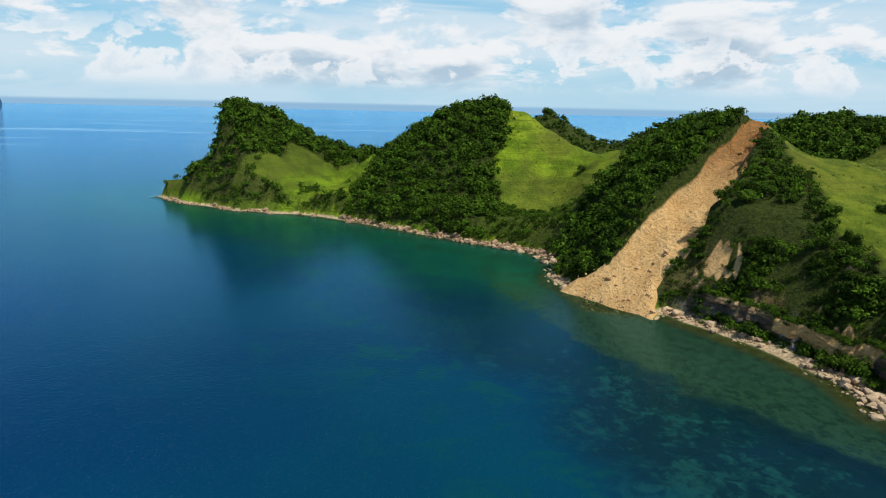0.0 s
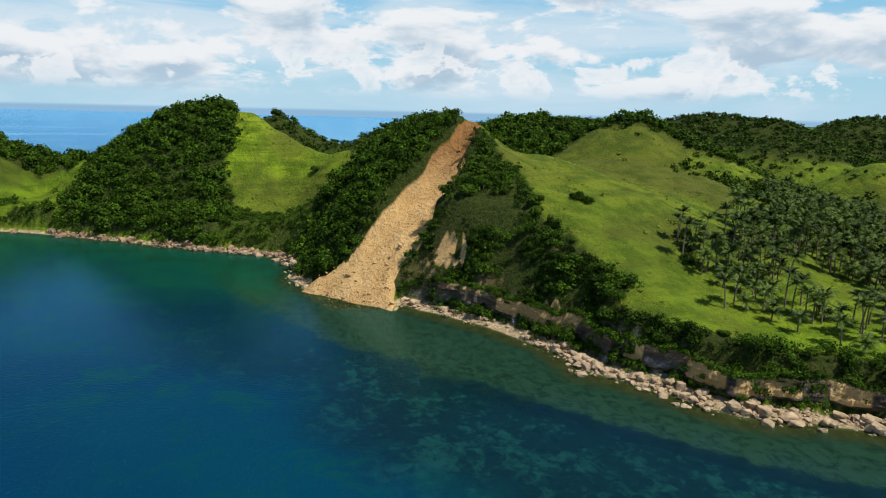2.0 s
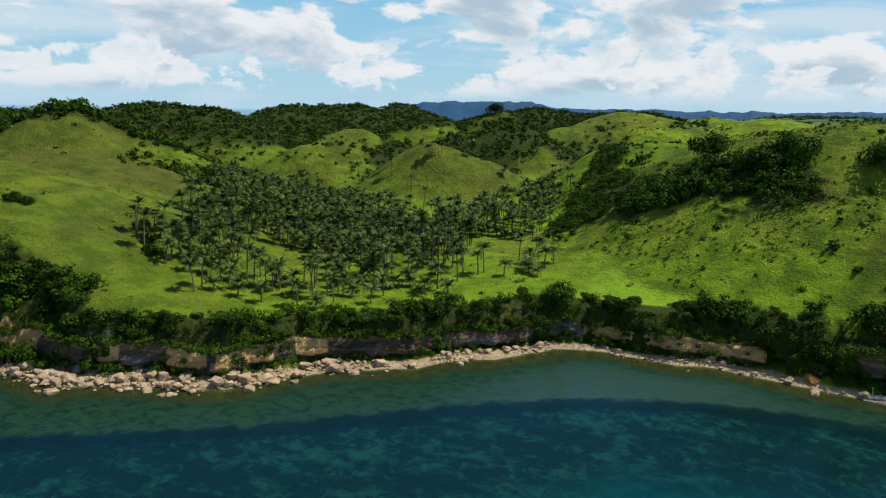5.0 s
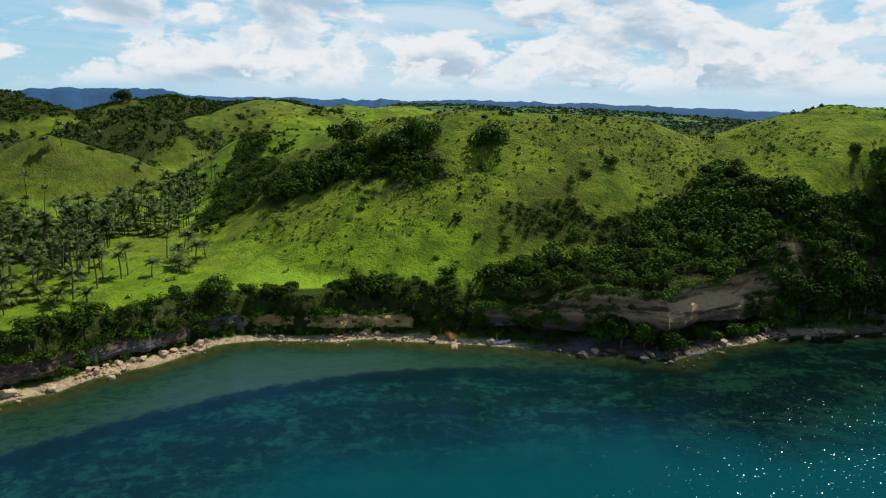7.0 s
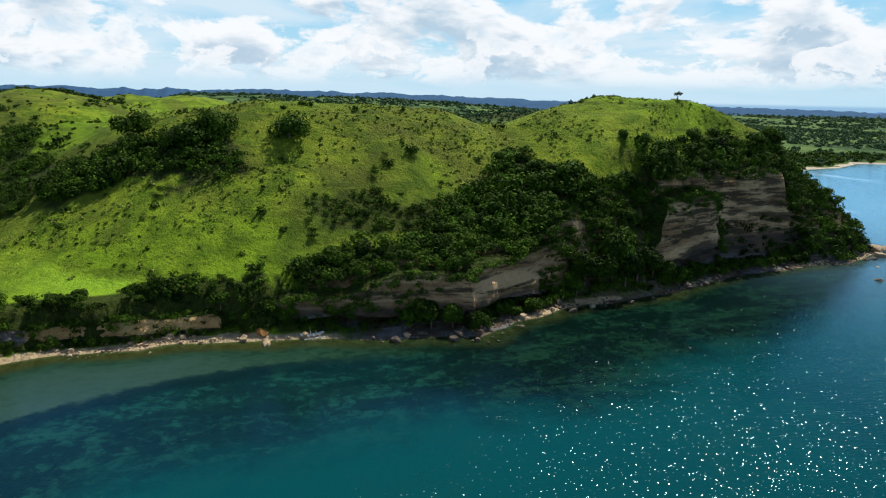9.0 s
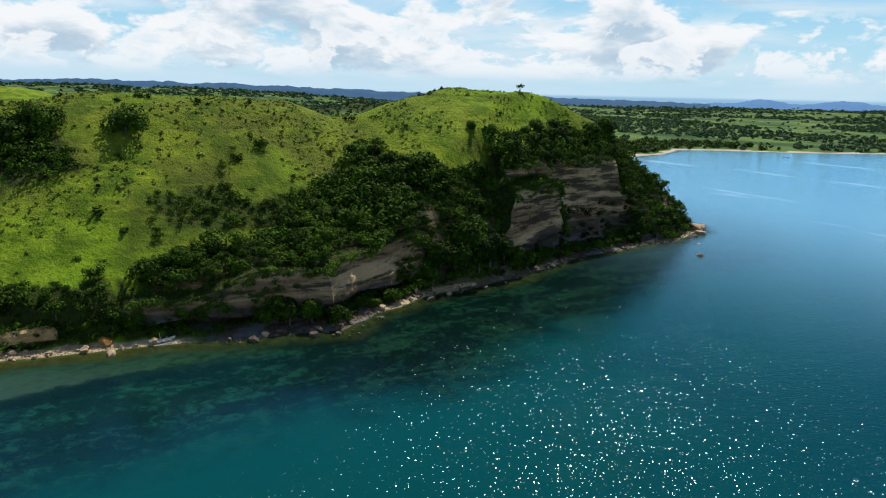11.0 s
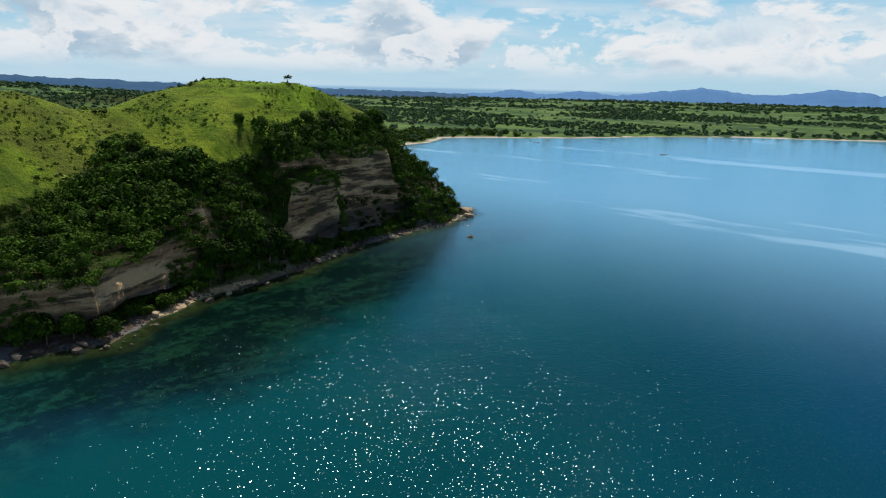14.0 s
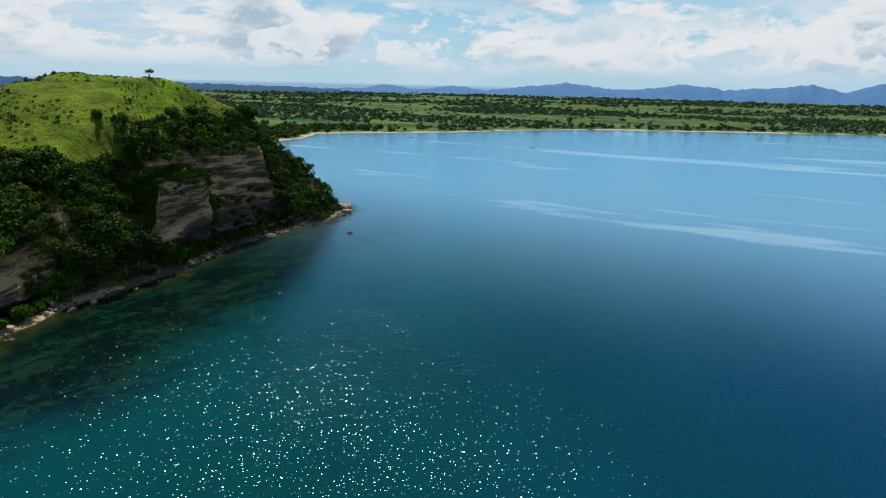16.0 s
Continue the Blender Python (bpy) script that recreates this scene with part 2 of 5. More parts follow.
    # sky reflection on the southern water painted into its body colour
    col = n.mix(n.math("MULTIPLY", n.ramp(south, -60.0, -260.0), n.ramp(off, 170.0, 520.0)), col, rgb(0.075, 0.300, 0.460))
    ripple = n.noise(n.add("ShaderNodeMapping", None, Vector=at, Rotation=(0, 0, 0.5), Scale=(1.0, 0.6, 1.0)), 1.9, 1.5, 0.5)
    swell = n.noise(n.add("ShaderNodeMapping", None, Vector=at, Rotation=(0, 0, 0.7), Scale=(1.0, 0.35, 1.0)), 0.2, 2, 0.5)
    waves = n.math("ADD", ripple, n.math("MULTIPLY", swell, 0.9))
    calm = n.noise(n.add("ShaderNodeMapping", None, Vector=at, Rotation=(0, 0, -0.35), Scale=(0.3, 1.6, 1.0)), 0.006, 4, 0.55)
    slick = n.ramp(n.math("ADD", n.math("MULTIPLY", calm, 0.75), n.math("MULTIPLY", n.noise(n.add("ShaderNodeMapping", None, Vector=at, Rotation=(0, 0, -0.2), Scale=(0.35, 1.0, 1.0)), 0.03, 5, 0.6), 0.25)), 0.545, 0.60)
    # far bay paler still, its bright sky reflection put into the colour
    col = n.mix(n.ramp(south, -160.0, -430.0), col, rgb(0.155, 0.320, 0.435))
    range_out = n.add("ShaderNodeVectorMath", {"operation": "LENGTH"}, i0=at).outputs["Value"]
    # haze over the open sea painted in by range, here and below
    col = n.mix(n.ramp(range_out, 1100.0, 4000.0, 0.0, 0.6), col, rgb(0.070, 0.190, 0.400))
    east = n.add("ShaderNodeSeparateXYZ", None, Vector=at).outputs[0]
    # north-eastern sea coloured pale, standing in for the skylight on it
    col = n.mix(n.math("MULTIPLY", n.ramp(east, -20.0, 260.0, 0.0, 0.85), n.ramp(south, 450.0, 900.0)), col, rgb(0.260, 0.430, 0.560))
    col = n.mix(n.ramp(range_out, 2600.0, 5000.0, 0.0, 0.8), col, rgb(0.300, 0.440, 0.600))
    # sky sheen of the slicks mixed into the diffuse colour
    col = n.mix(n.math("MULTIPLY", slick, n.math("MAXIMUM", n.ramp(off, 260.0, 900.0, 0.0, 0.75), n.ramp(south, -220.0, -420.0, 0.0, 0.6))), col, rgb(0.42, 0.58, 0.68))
    normal = n.add("ShaderNodeBump", None, Height=waves, Strength=n.ramp(slick, 0.0, 1.0, 0.45, 0.12), Distance=0.16)
    cells = n.add("ShaderNodeTexVoronoi", {"voronoi_dimensions": "2D"}, Vector=at, Scale=7.4).outputs["Color"]
    chance = n.math("GREATER_THAN", n.add("ShaderNodeSeparateXYZ", None, Vector=cells).outputs[2], 0.80)
    lots = n.add("ShaderNodeSeparateXYZ", None, Vector=cells)
    turn = n.math("MULTIPLY", lots.outputs[1], 2 * math.pi)
    lean = n.math("MULTIPLY", lots.outputs[0], 0.31)
    tilt = n.add("ShaderNodeCombineXYZ", None, X=n.math("MULTIPLY", lean, n.math("COSINE", turn)), Y=n.math("MULTIPLY", lean, n.math("SINE", turn)), Z=1.0)
    facet = n.add("ShaderNodeVectorMath", {"operation": "NORMALIZE"}, i0=tilt)
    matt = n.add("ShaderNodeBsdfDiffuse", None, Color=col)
    shine = n.add("ShaderNodeBsdfGlossy", {"distribution": "BECKMANN"}, Color=rgb(0.22, 0.63, 1.0), Roughness=0.035, Normal=normal)
    spark = n.add("ShaderNodeBsdfGlossy", {"distribution": "BECKMANN"}, Color=rgb(0.68, 0.93, 1.0), Roughness=0.21, Normal=facet)
    shine = n.add("ShaderNodeMixShader", None, i0=chance, i1=shine, i2=spark)
    gloss = n.math("MULTIPLY", n.add("ShaderNodeFresnel", None, IOR=1.33, Normal=normal), 1.0)
    body = n.add("ShaderNodeMixShader", None, i0=gloss, i1=matt, i2=shine)
    clear = n.add("ShaderNodeBsdfTransparent", None, Color=rgb(0.55, 0.75, 0.62))
    see = n.ramp(off, 0.0, 11.0, 0.75, 0.0)
    n.add("ShaderNodeOutputMaterial", None, Surface=n.add("ShaderNodeMixShader", None, i0=see, i1=body, i2=clear))
    return m


def leaf_material(name, dark, light, spread=1.0, rough=0.75, spec=0.06):
    m, n = material(name)
    at = n.add("ShaderNodeTexCoord").outputs["Object"]
    geo = n.add("ShaderNodeNewGeometry").outputs["Random Per Island"]
    one = n.add("ShaderNodeObjectInfo").outputs["Random"]
    patch = n.noise(at, 0.16, 3)
    f = n.math("ADD", n.math("MULTIPLY", geo, 0.42 * spread), n.math("MULTIPLY", n.ramp(patch, 0.3, 0.7), 0.45), 0, True)
    f = n.math("ADD", f, n.math("MULTIPLY", n.math("SUBTRACT", one, 0.5), 0.3), 0, True)
    col = n.mix(n.math("POWER", f, 1.5), dark, light)
    skin = n.add("ShaderNodeBsdfPrincipled", None, Base_Color=col, Roughness=rough, Specular_IOR_Level=spec)
    glow = n.add("ShaderNodeBsdfTranslucent", None, Color=col)
    n.add("ShaderNodeOutputMaterial", None, Surface=n.add("ShaderNodeMixShader", None, i0=0.06, i1=skin, i2=glow))
    return m


def plain_material(name, a, b, scale, rough=0.9, depth=0.3):
    m, n = material(name)
    at = n.add("ShaderNodeTexCoord").outputs["Object"]
    one = n.add("ShaderNodeObjectInfo").outputs["Random"]
    f, g = n.noise(at, scale, 6, 0.62), n.noise(at, scale * 7, 4, 0.6)
    col = n.mix(n.ramp(f, 0.35, 0.65), a, b)
    col = n.mix(n.math("MULTIPLY", one, 0.45), col, rgb(*[v * 0.45 for v in a[:3]]))
    col = n.mix(n.ramp(g, 0.5, 0.75, 0.0, 0.5), col, rgb(*[v * 0.55 for v in b[:3]]))
    finish(n, col, rough, bump(n, n.math("ADD", f, n.math("MULTIPLY", g, 0.4)), 0.7, depth), 0.2)
    return m


GROUND, WATER = ground_material(), water_material()
LEAF = leaf_material("broad_leaf", rgb(0.003, 0.010, 0.0015), rgb(0.105, 0.212, 0.014))
# leaves of the far plain, paler and bluer: distance haze in the colour
HAZED_LEAF = leaf_material("hazed_leaf", rgb(0.042, 0.082, 0.040), rgb(0.100, 0.165, 0.064))
HILL_LEAF = leaf_material("inland_leaf", rgb(0.010, 0.026, 0.004), rgb(0.150, 0.250, 0.028))
SCRUB = leaf_material("scrub_leaf", rgb(0.085, 0.135, 0.012), rgb(0.320, 0.370, 0.065))
PALE_LEAF = leaf_material("young_leaf", rgb(0.012, 0.032, 0.003), rgb(0.135, 0.230, 0.018))
FROND = leaf_material("palm_frond", rgb(0.008, 0.020, 0.003), rgb(0.240, 0.360, 0.060), rough=0.5, spec=0.12)
BARK = plain_material("bark", rgb(0.16, 0.12, 0.085), rgb(0.26, 0.21, 0.16), 2.0)
HEAD_STONE = plain_material("headland_stone", rgb(0.40, 0.27, 0.16), rgb(0.17, 0.115, 0.075), 0.45)
STONE = plain_material("beach_stone", rgb(0.58, 0.43, 0.27), rgb(0.28, 0.20, 0.125), 0.45)
IRON = plain_material("iron_stained_stone", rgb(0.55, 0.25, 0.045), rgb(0.36, 0.20, 0.09), 0.9)
# dark stone for wet sea rocks; under the cliff its colour stands for shade
WET_SHADED = plain_material("wet_shaded_stone", rgb(0.20, 0.15, 0.105), rgb(0.075, 0.060, 0.048), 0.8, 0.7)
RUBBLE = plain_material("slide_stone", rgb(0.60, 0.41, 0.21), rgb(0.36, 0.20, 0.085), 0.5)
# aerial haze over the far ranges is put into these blue base colours
DISTANT = plain_material("hazed_hills", rgb(0.080, 0.205, 0.42), rgb(0.095, 0.235, 0.45), 0.006, 1.0, 0.5)
PLATEAU = plain_material("hazed_woods", rgb(0.020, 0.080, 0.180), rgb(0.030, 0.100, 0.195), 0.008, 1.0, 0.5)
SAND = plain_material("bay_sand", rgb(0.62, 0.53, 0.42), rgb(0.48, 0.40, 0.30), 0.05, 0.95, 0.2)
PAINT = plain_material("white_paint", rgb(0.78, 0.78, 0.76), rgb(0.66, 0.65, 0.62), 3.0, 0.6, 0.02)


# ---- the lie of the land ----
def lattice(ix, iy, seed):
    h = (ix.astype(np.int64) * 374761393 + iy.astype(np.int64) * 668265263 + seed * 1442695041) & 0x7FFFFFFF
    h = ((h ^ (h >> 13)) * 1274126177) & 0x7FFFFFFF
    return ((h ^ (h >> 16)) & 0xFFFF) / 65535.0


def value_noise(x, y, size, seed):
    x, y = x / size, y / size
    ix, iy = np.floor(x), np.floor(y)
    fx, fy = x - ix, y - iy
    fx, fy = fx * fx * (3 - 2 * fx), fy * fy * (3 - 2 * fy)
    a, b = lattice(ix, iy, seed), lattice(ix + 1, iy, seed)
    c, d = lattice(ix, iy + 1, seed), lattice(ix + 1, iy + 1, seed)
    return (a * (1 - fx) + b * fx) * (1 - fy) + (c * (1 - fx) + d * fx) * fy - 0.5


def rough_noise(x, y, size, seed, octaves=4):
    return sum(value_noise(x, y, size / 2 ** k, seed + k) / 2 ** k for k in range(octaves))


def step(a, b, v):
    t = np.clip((v - a) / (b - a), 0, 1)
    return t * t * (3 - 2 * t)


SHORE = [(-188, 470), (-158, 439), (-120, 416), (-71, 402), (-34, 371), (6, 339), (43, 309), (47, 287), (43, 268), (47, 249), (54, 226),
         (73, 217), (82, 200), (92, 182), (99, 164), (97, 144), (107, 129), (116, 110), (134, 98), (147, 80), (165, 64), (181, 51), (186, 38)]
COVE = [(185, 19), (188, 8), (183, -17), (178, -41), (177, -58), (171, -73), (183, -86), (186, -98), (193, -117), (194, -132), (198, -151),
        (210, -179), (216, -202), (219, -226), (220, -250), (224, -268), (233, -288), (246, -297)]
BAY = [(275, -300), (330, -318), (420, -380), (520, -480), (571, -577), (579, -628), (620, -690), (600, -740), (520, -846), (470, -980),
       (400, -1085), (283, -1168), (131, -1271), (8, -1358), (-600, -1750), (-2000, -2600), (-5200, -4200)]
BACK = [(-6500, -6500), (6500, -6500), (6500, 6500), (4900, 4900), (2600, 2600), (1400, 1500), (600, 1050), (150, 860), (40, 720), (-30, 590),
        (-100, 530), (-150, 505)]
COAST = np.array(SHORE + COVE + BAY + BACK, float)


def inside(poly, x, y):
    res = np.zeros(x.shape, bool)
    for (x0, y0), (x1, y1) in zip(poly, np.roll(poly, -1, 0)):
        cross = (y0 > y) != (y1 > y)
        res ^= cross & (x < (x1 - x0) * (y - y0) / ((y1 - y0) if y1 != y0 else 1e-9) + x0)
    return res


def edge_distance(poly, x, y, closed=True):
    best = np.full(x.shape, 1e9)
    pairs = list(zip(poly, np.roll(poly, -1, 0)))
    for a, b in pairs if closed else pairs[:-1]:
        u = b - a
        t = np.clip(((x - a[0]) * u[0] + (y - a[1]) * u[1]) / (u @ u), 0, 1)
        best = np.minimum(best, np.hypot(x - a[0] - t * u[0], y - a[1] - t * u[1]))
    return best


def inland(x, y):
    """Metres from the water's edge, positive on land."""
    d = edge_distance(COAST, x, y)
    d = np.where(inside(COAST, x, y), d, -d)
    return d + 3.5 * rough_noise(x, y, 14, 5, 3)


RIDGES = []


def ridge(slope, soft, *nodes, wood=0.0, dry=0.0, sheer=None):
    """A crest line of (x, y, z); sheer: a line (x, y, nx, ny) past which it breaks off steeply."""
    RIDGES.append((slope, soft, np.array(nodes, float), wood, dry, sheer))


ridge(0.9, 8, (-139, 465, 60.1), (-130, 470, 60.1), (-117, 478, 57.1), (-104, 484, 49.2), (-85, 485, 38.4), (-66, 481, 33), (-47, 473, 29.8), (-29, 454, 35.9), (-8, 440, 48.7), sheer=(-141, 466, -0.97, -0.25))  # headland north
ridge(0.75, 6, (-139, 457, 32.5), (-152, 453, 22), (-163, 449, 13.4), (-173, 446, 3.8))  # north point
ridge(1.0, 10, (-8, 440, 48.7), (11, 425, 59.9), (28, 419, 63.5), (44, 413, 60.2), (57, 408, 52.2), (71, 396, 45.3), (84, 383, 39.9), (98, 357, 43.2), (100, 320, 51.6), (104, 287, 57.7), (108, 273, 59.9), (113, 267, 60.2))  # wooded hill
ridge(0.95, 6, (102, 280, 56.1), (88, 287, 42.5), (76, 292, 30.3), (62, 297, 18))  # slide spur
ridge(0.75, 5, (113, 267, 60.2), (117, 254, 54.9), (122, 237, 47.4), (124, 217, 38), (124, 196, 27), (123, 170, 18.4), (123, 148, 14.3))  # slide ridge
ridge(0.7, 10, (86, 644, 49.4), (94, 643, 57.2), (113, 632, 44.5), (149, 614, 33.4), (157, 608, 33.6), (172, 596, 45.2), (190, 585, 53.9), (219, 569, 57.1), wood=55)  # cone
ridge(0.6, 16, (204, 434, 46), (218, 425, 57), (233, 414, 60), (254, 407, 59), (274, 406, 48), wood=58)  # back hill
ridge(0.32, 14, (204, 280, 38), (240, 335, 41), (265, 375, 42))  # shoulder
ridge(0.45, 10, (262, 335, 42), (295, 325, 34), (330, 312, 24), wood=24)  # wooded shoulder
ridge(0.56, 5, (244, 344, 62.3), (253, 336, 62.3), dry=0.8)  # pyramid
ridge(0.42, 14, (193, 290, 40.5), (204, 280, 41.7), (215, 269, 39.4), dry=0.85)  # mound
ridge(0.35, 12, (142, 260, 48.7), (171, 289, 44.1), (190, 292, 42.6))  # saddle
ridge(0.5, 22, (436, 540, 44), (453, 515, 66), (481, 475, 62.5), (500, 452, 46), wood=90)  # far wood a
ridge(0.46, 25, (600, 515, 48), (628, 489, 67), (661, 444, 68), (688, 412, 50), wood=105)  # far wood b
ridge(0.5, 16, (768, 462, 56), (780, 441, 72.5), (794, 420, 56), wood=85)  # far wood c
ridge(0.55, 10, (398, 296, 41), (425, 291, 44), (452, 289, 50), (463, 275, 42), dry=0.5)  # bush hill
ridge(0.55, 9, (446, 424, 45), (452, 418, 48.5), (461, 407, 45), dry=0.4)  # knoll before the woods
ridge(0.5, 12, (648, 347, 57), (654, 340, 60.5), (664, 328, 55))  # small green hill
ridge(0.46, 13, (705, 202, 51), (711, 195, 53.5), (716, 187, 51))  # round green hill
ridge(0.36, 18, (768, 172, 61), (782, 157, 67.5), (803, 132, 61), dry=0.4)  # broad green hill
ridge(0.62, 5, (552, 221, 63.5), (555, 216, 63.5))  # grass cone
# cloud shade on this mound is carried by the dark dry-grass colour
ridge(0.66, 6, (372, 189, 45), (375, 184, 46.2), (377, 179, 45), dry=0.7)  # brown mound
ridge(0.35, 25, (820, 330, 60), (850, 288, 67), (878, 232, 61), wood=110)  # dark ridge
ridge(0.66, 26, (297, -20, 61), (294, -40, 63.3), (292, -64, 63.1), (291, -87, 60.7), (290, -111, 54.2), (288, -131, 52), dry=0.35)  # green hill
ridge(0.55, 10, (198, -34, 11), (194, -55, 18.5), (192, -73, 20.5), (203, -100, 20), (211, -126, 25), (219, -148, 31), (230, -176, 36))  # brow of the cliff
ridge(0.80, 20, (297, -20, 61), (303, 0, 60), (325, 14, 56.5))  # green hill north
ridge(0.62, 14, (325, 14, 56), (364, 37, 53.5), (392, 59, 50.5), (418, 80, 46), (453, 106, 40.5), (480, 124, 33), (498, 140, 21))  # green hill back
ridge(0.5, 18, (285, -133, 51.8), (283, -147, 56.8), (283, -160, 63.1), (280, -174, 66.8), (265, -194, 66.4), (252, -208, 58.6), (244, -220, 54.6), (238, -232, 51.7), sheer=(240, -238, 0.1, -0.99))  # look out
ridge(0.9, 5, (248, -240, 41), (245, -250, 33), (240, -262, 22), (236, -276, 13), (234, -288, 4))  # nose
ridge(0.25, 20, (1440, -560, 28), (1485, -650, 36), (1520, -760, 28), wood=70)  # wooded rise
ridge(0.3, 25, (873, 198, 61.8), (880, 167, 64.5), (895, 138, 58.1))  # mid a
ridge(0.3, 20, (989, 117, 57.4), (991, 100, 61.4))  # mid b
ridge(0.3, 20, (974, 55, 57.5), (976, 30, 62.4), (976, 4, 57.5))  # mid c
SLIDE_TOP, SLIDE_FOOT = np.array((115.0, 270.0)), np.array((58.0, 228.0))


CLIFF_Y = [-300, -260, -225, -205, -176, -146, -127, -110, -92, -72, -55, -33, -13, 5]
CLIFF_TOP = [34, 36, 35, 31.5, 33.5, 29.5, 24, 20.5, 18.5, 20, 19, 11, 10.5, 8]   # height of the cliff's brow along the shore


def recess(y):
    """How far the cliff steps back behind the talus, in metres."""
    return 3.5 * step(-104, -132, y) * step(-160, -140, y)


def beach_width(y):
    return np.interp(y, [-60, 0, 40, 80, 112, 145, 165, 215, 260, 330, 400], [3.0, 3.6, 3.8, 4.0, 4.6, 6.6, 5.2, 4.4, 4.0, 3.0, 1.8])


def slide_place(x, y):
    """Along the landslide (0 at its head, 1 at its foot) and across it, in metres."""
    u = SLIDE_FOOT - SLIDE_TOP
    along = ((x - SLIDE_TOP[0]) * u[0] + (y - SLIDE_TOP[1]) * u[1]) / (u @ u)
    across = ((x - SLIDE_TOP[0]) * -u[1] + (y - SLIDE_TOP[1]) * u[0]) / np.hypot(*u)
    return along, across


def ridge_height(r, x, y):
    slope, soft, nodes = r[:3]
    best = np.full(x.shape, -500.0)
    near = np.full(x.shape, 1e9)
    for a, b in zip(nodes[:-1], nodes[1:]):
        u = (b - a)[:2]
        t = np.clip(((x - a[0]) * u[0] + (y - a[1]) * u[1]) / max(u @ u, 1e-6), 0, 1)
        q = np.hypot(x - a[0] - t * u[0], y - a[1] - t * u[1])
        best = np.maximum(best, a[2] + t * (b[2] - a[2]) - slope * (np.sqrt(q * q + soft * soft) - soft))
        near = np.minimum(near, q)
    if r[5]:
        past = (x - r[5][0]) * r[5][2] + (y - r[5][1]) * r[5][3] + 2.5 * rough_noise(x, y, 9, 201)
        best = best - 4.0 * np.clip(past, 0, 60)
    return best, near


def land(x, y, masks=False, edge=9.0):
    """The height of the ground, and what covers it."""
    d = inland(x, y)
    plain = 3.0 + 8.0 * step(-330, -240, y) * step(900, 420, x) + 0.012 * np.clip(d, 0, 500) * step(-330, -240, y) + 2.0 * rough_noise(x, y, 130, 40, 3)
    plain = plain + 50 * step(700, 3000, x) * step(-1700, -500, y) * step(300, 60, y)
    total = np.exp(np.clip(plain / 3.0, -60, 60))
    wood, dry = np.zeros(x.shape), np.zeros(x.shape)
    loose = 15.0 * step(205, 280, x) * step(70, 130, y)
    wx, wy = x + loose * rough_noise(x, y, 48, 301, 3), y + loose * rough_noise(x, y, 48, 305, 3)
    for r in RIDGES:
        h, q = ridge_height(r, wx, wy)
        total = total + np.exp(np.clip(h / 3.0, -60, 60))
        if r[3]:
            wood = np.maximum(wood, step(r[3] + 12, r[3] - 12, q + 20 * rough_noise(x, y, 40, 61) + 60 * np.clip(rough_noise(x, y, 90, 67, 2), 0, 1)))
        if r[4]:
            dry = np.maximum(dry, r[4] * step(70, 25, q))
    h = 3.0 * np.log(total)
    h = h + (rough_noise(x, y, 45, 11, 4) * 3.2 + rough_noise(x, y, 14, 17, 3) * 1.3) * np.clip((h - 8) / 10, 0.12, 1)
    dry = np.maximum(dry, 0.65 * step(34, 12, np.hypot(x - 50, y - 352) + 14 * rough_noise(x, y, 15, 19)))
    dry = np.maximum(dry, 0.55 * step(0.12, 0.3, rough_noise(x, y, 60, 23, 3)))
    # darker, browner grass on the northern slopes too
    dry = np.maximum(dry, 0.5 * step(110, 170, y) * step(330, 260, y))
    # the strip behind the beach: gentle bluff in the bay, sheer cliff on the headland
    talus = step(-160, -148, y) * step(-104, -116, y) + step(-226, -238, y) * step(-330, -320, y)
    sheer = step(-6, -34, y) * step(-330, -300, y) * step(600, 400, x) * (1 - talus)
    top = np.interp(y, CLIFF_Y, CLIFF_TOP)
    behind = np.clip(d - beach_width(y) - 1.4 * rough_noise(x, y, 9, 21, 3), 0, None)
    gentle = np.where(y > 240, np.where(x < -60, 2.6, 1.3), np.where((y > 20) & (y < 160), 2.5, 1.7)) * np.where(talus > 0.5, 0.8, 1.0)
    set_back = np.clip(behind - edge, 0, None)
    cut = np.where(set_back * 6.0 < top, set_back * 6.0, top + (set_back - top / 6.0) * 0.85)
    cap = np.clip(d, 0, None) * 0.2 + (1 - sheer) * behind * gentle + sheer * cut
    bank = step(-12, 2, y) * step(222, 212, y) * (x < 260)
    ledge = np.clip(behind - 2.6, 0, None)
    cap = cap * (1 - bank) + bank * (np.clip(d, 0, None) * 0.2 + np.where(ledge * 5.0 < 8.0, ledge * 5.0, 8.0 + (ledge - 1.6) * 1.2))
    low = step(-320, -300, y) * 1.0
    h = np.where(low > 0, np.minimum(h, cap), np.minimum(h, np.clip(d, 0, None) * 0.15))
    # the landslide: a straight chute that spreads into a fan at the water
    along, across = slide_place(x, y)
    one_side = np.interp(along, [-0.05, 0.15, 0.3, 0.45, 0.6, 0.75, 0.83, 0.9, 0.95, 1.0, 1.2], [0.5, 1.0, -1.5, -3.0, -5, -9, -12.5, -20, -23, -22, -18])
    other_side = np.interp(along, [-0.05, 0.07, 0.17, 0.28, 0.4, 0.5, 0.6, 0.7, 0.8, 0.86, 0.92, 1.0, 1.2], [6.5, 9.3, 10.8, 13, 15.5, 15.7, 14.8, 13, 10, 9.4, 13, 19, 20])
    wide = (other_side - one_side) / 2
    in_slide = step(1.05, 0.93, np.abs(across - (one_side + other_side) / 2) / wide + 0.24 * rough_noise(x, y, 7, 71)) * step(-0.09, -0.04, along) * step(1.32, 1.2, along)
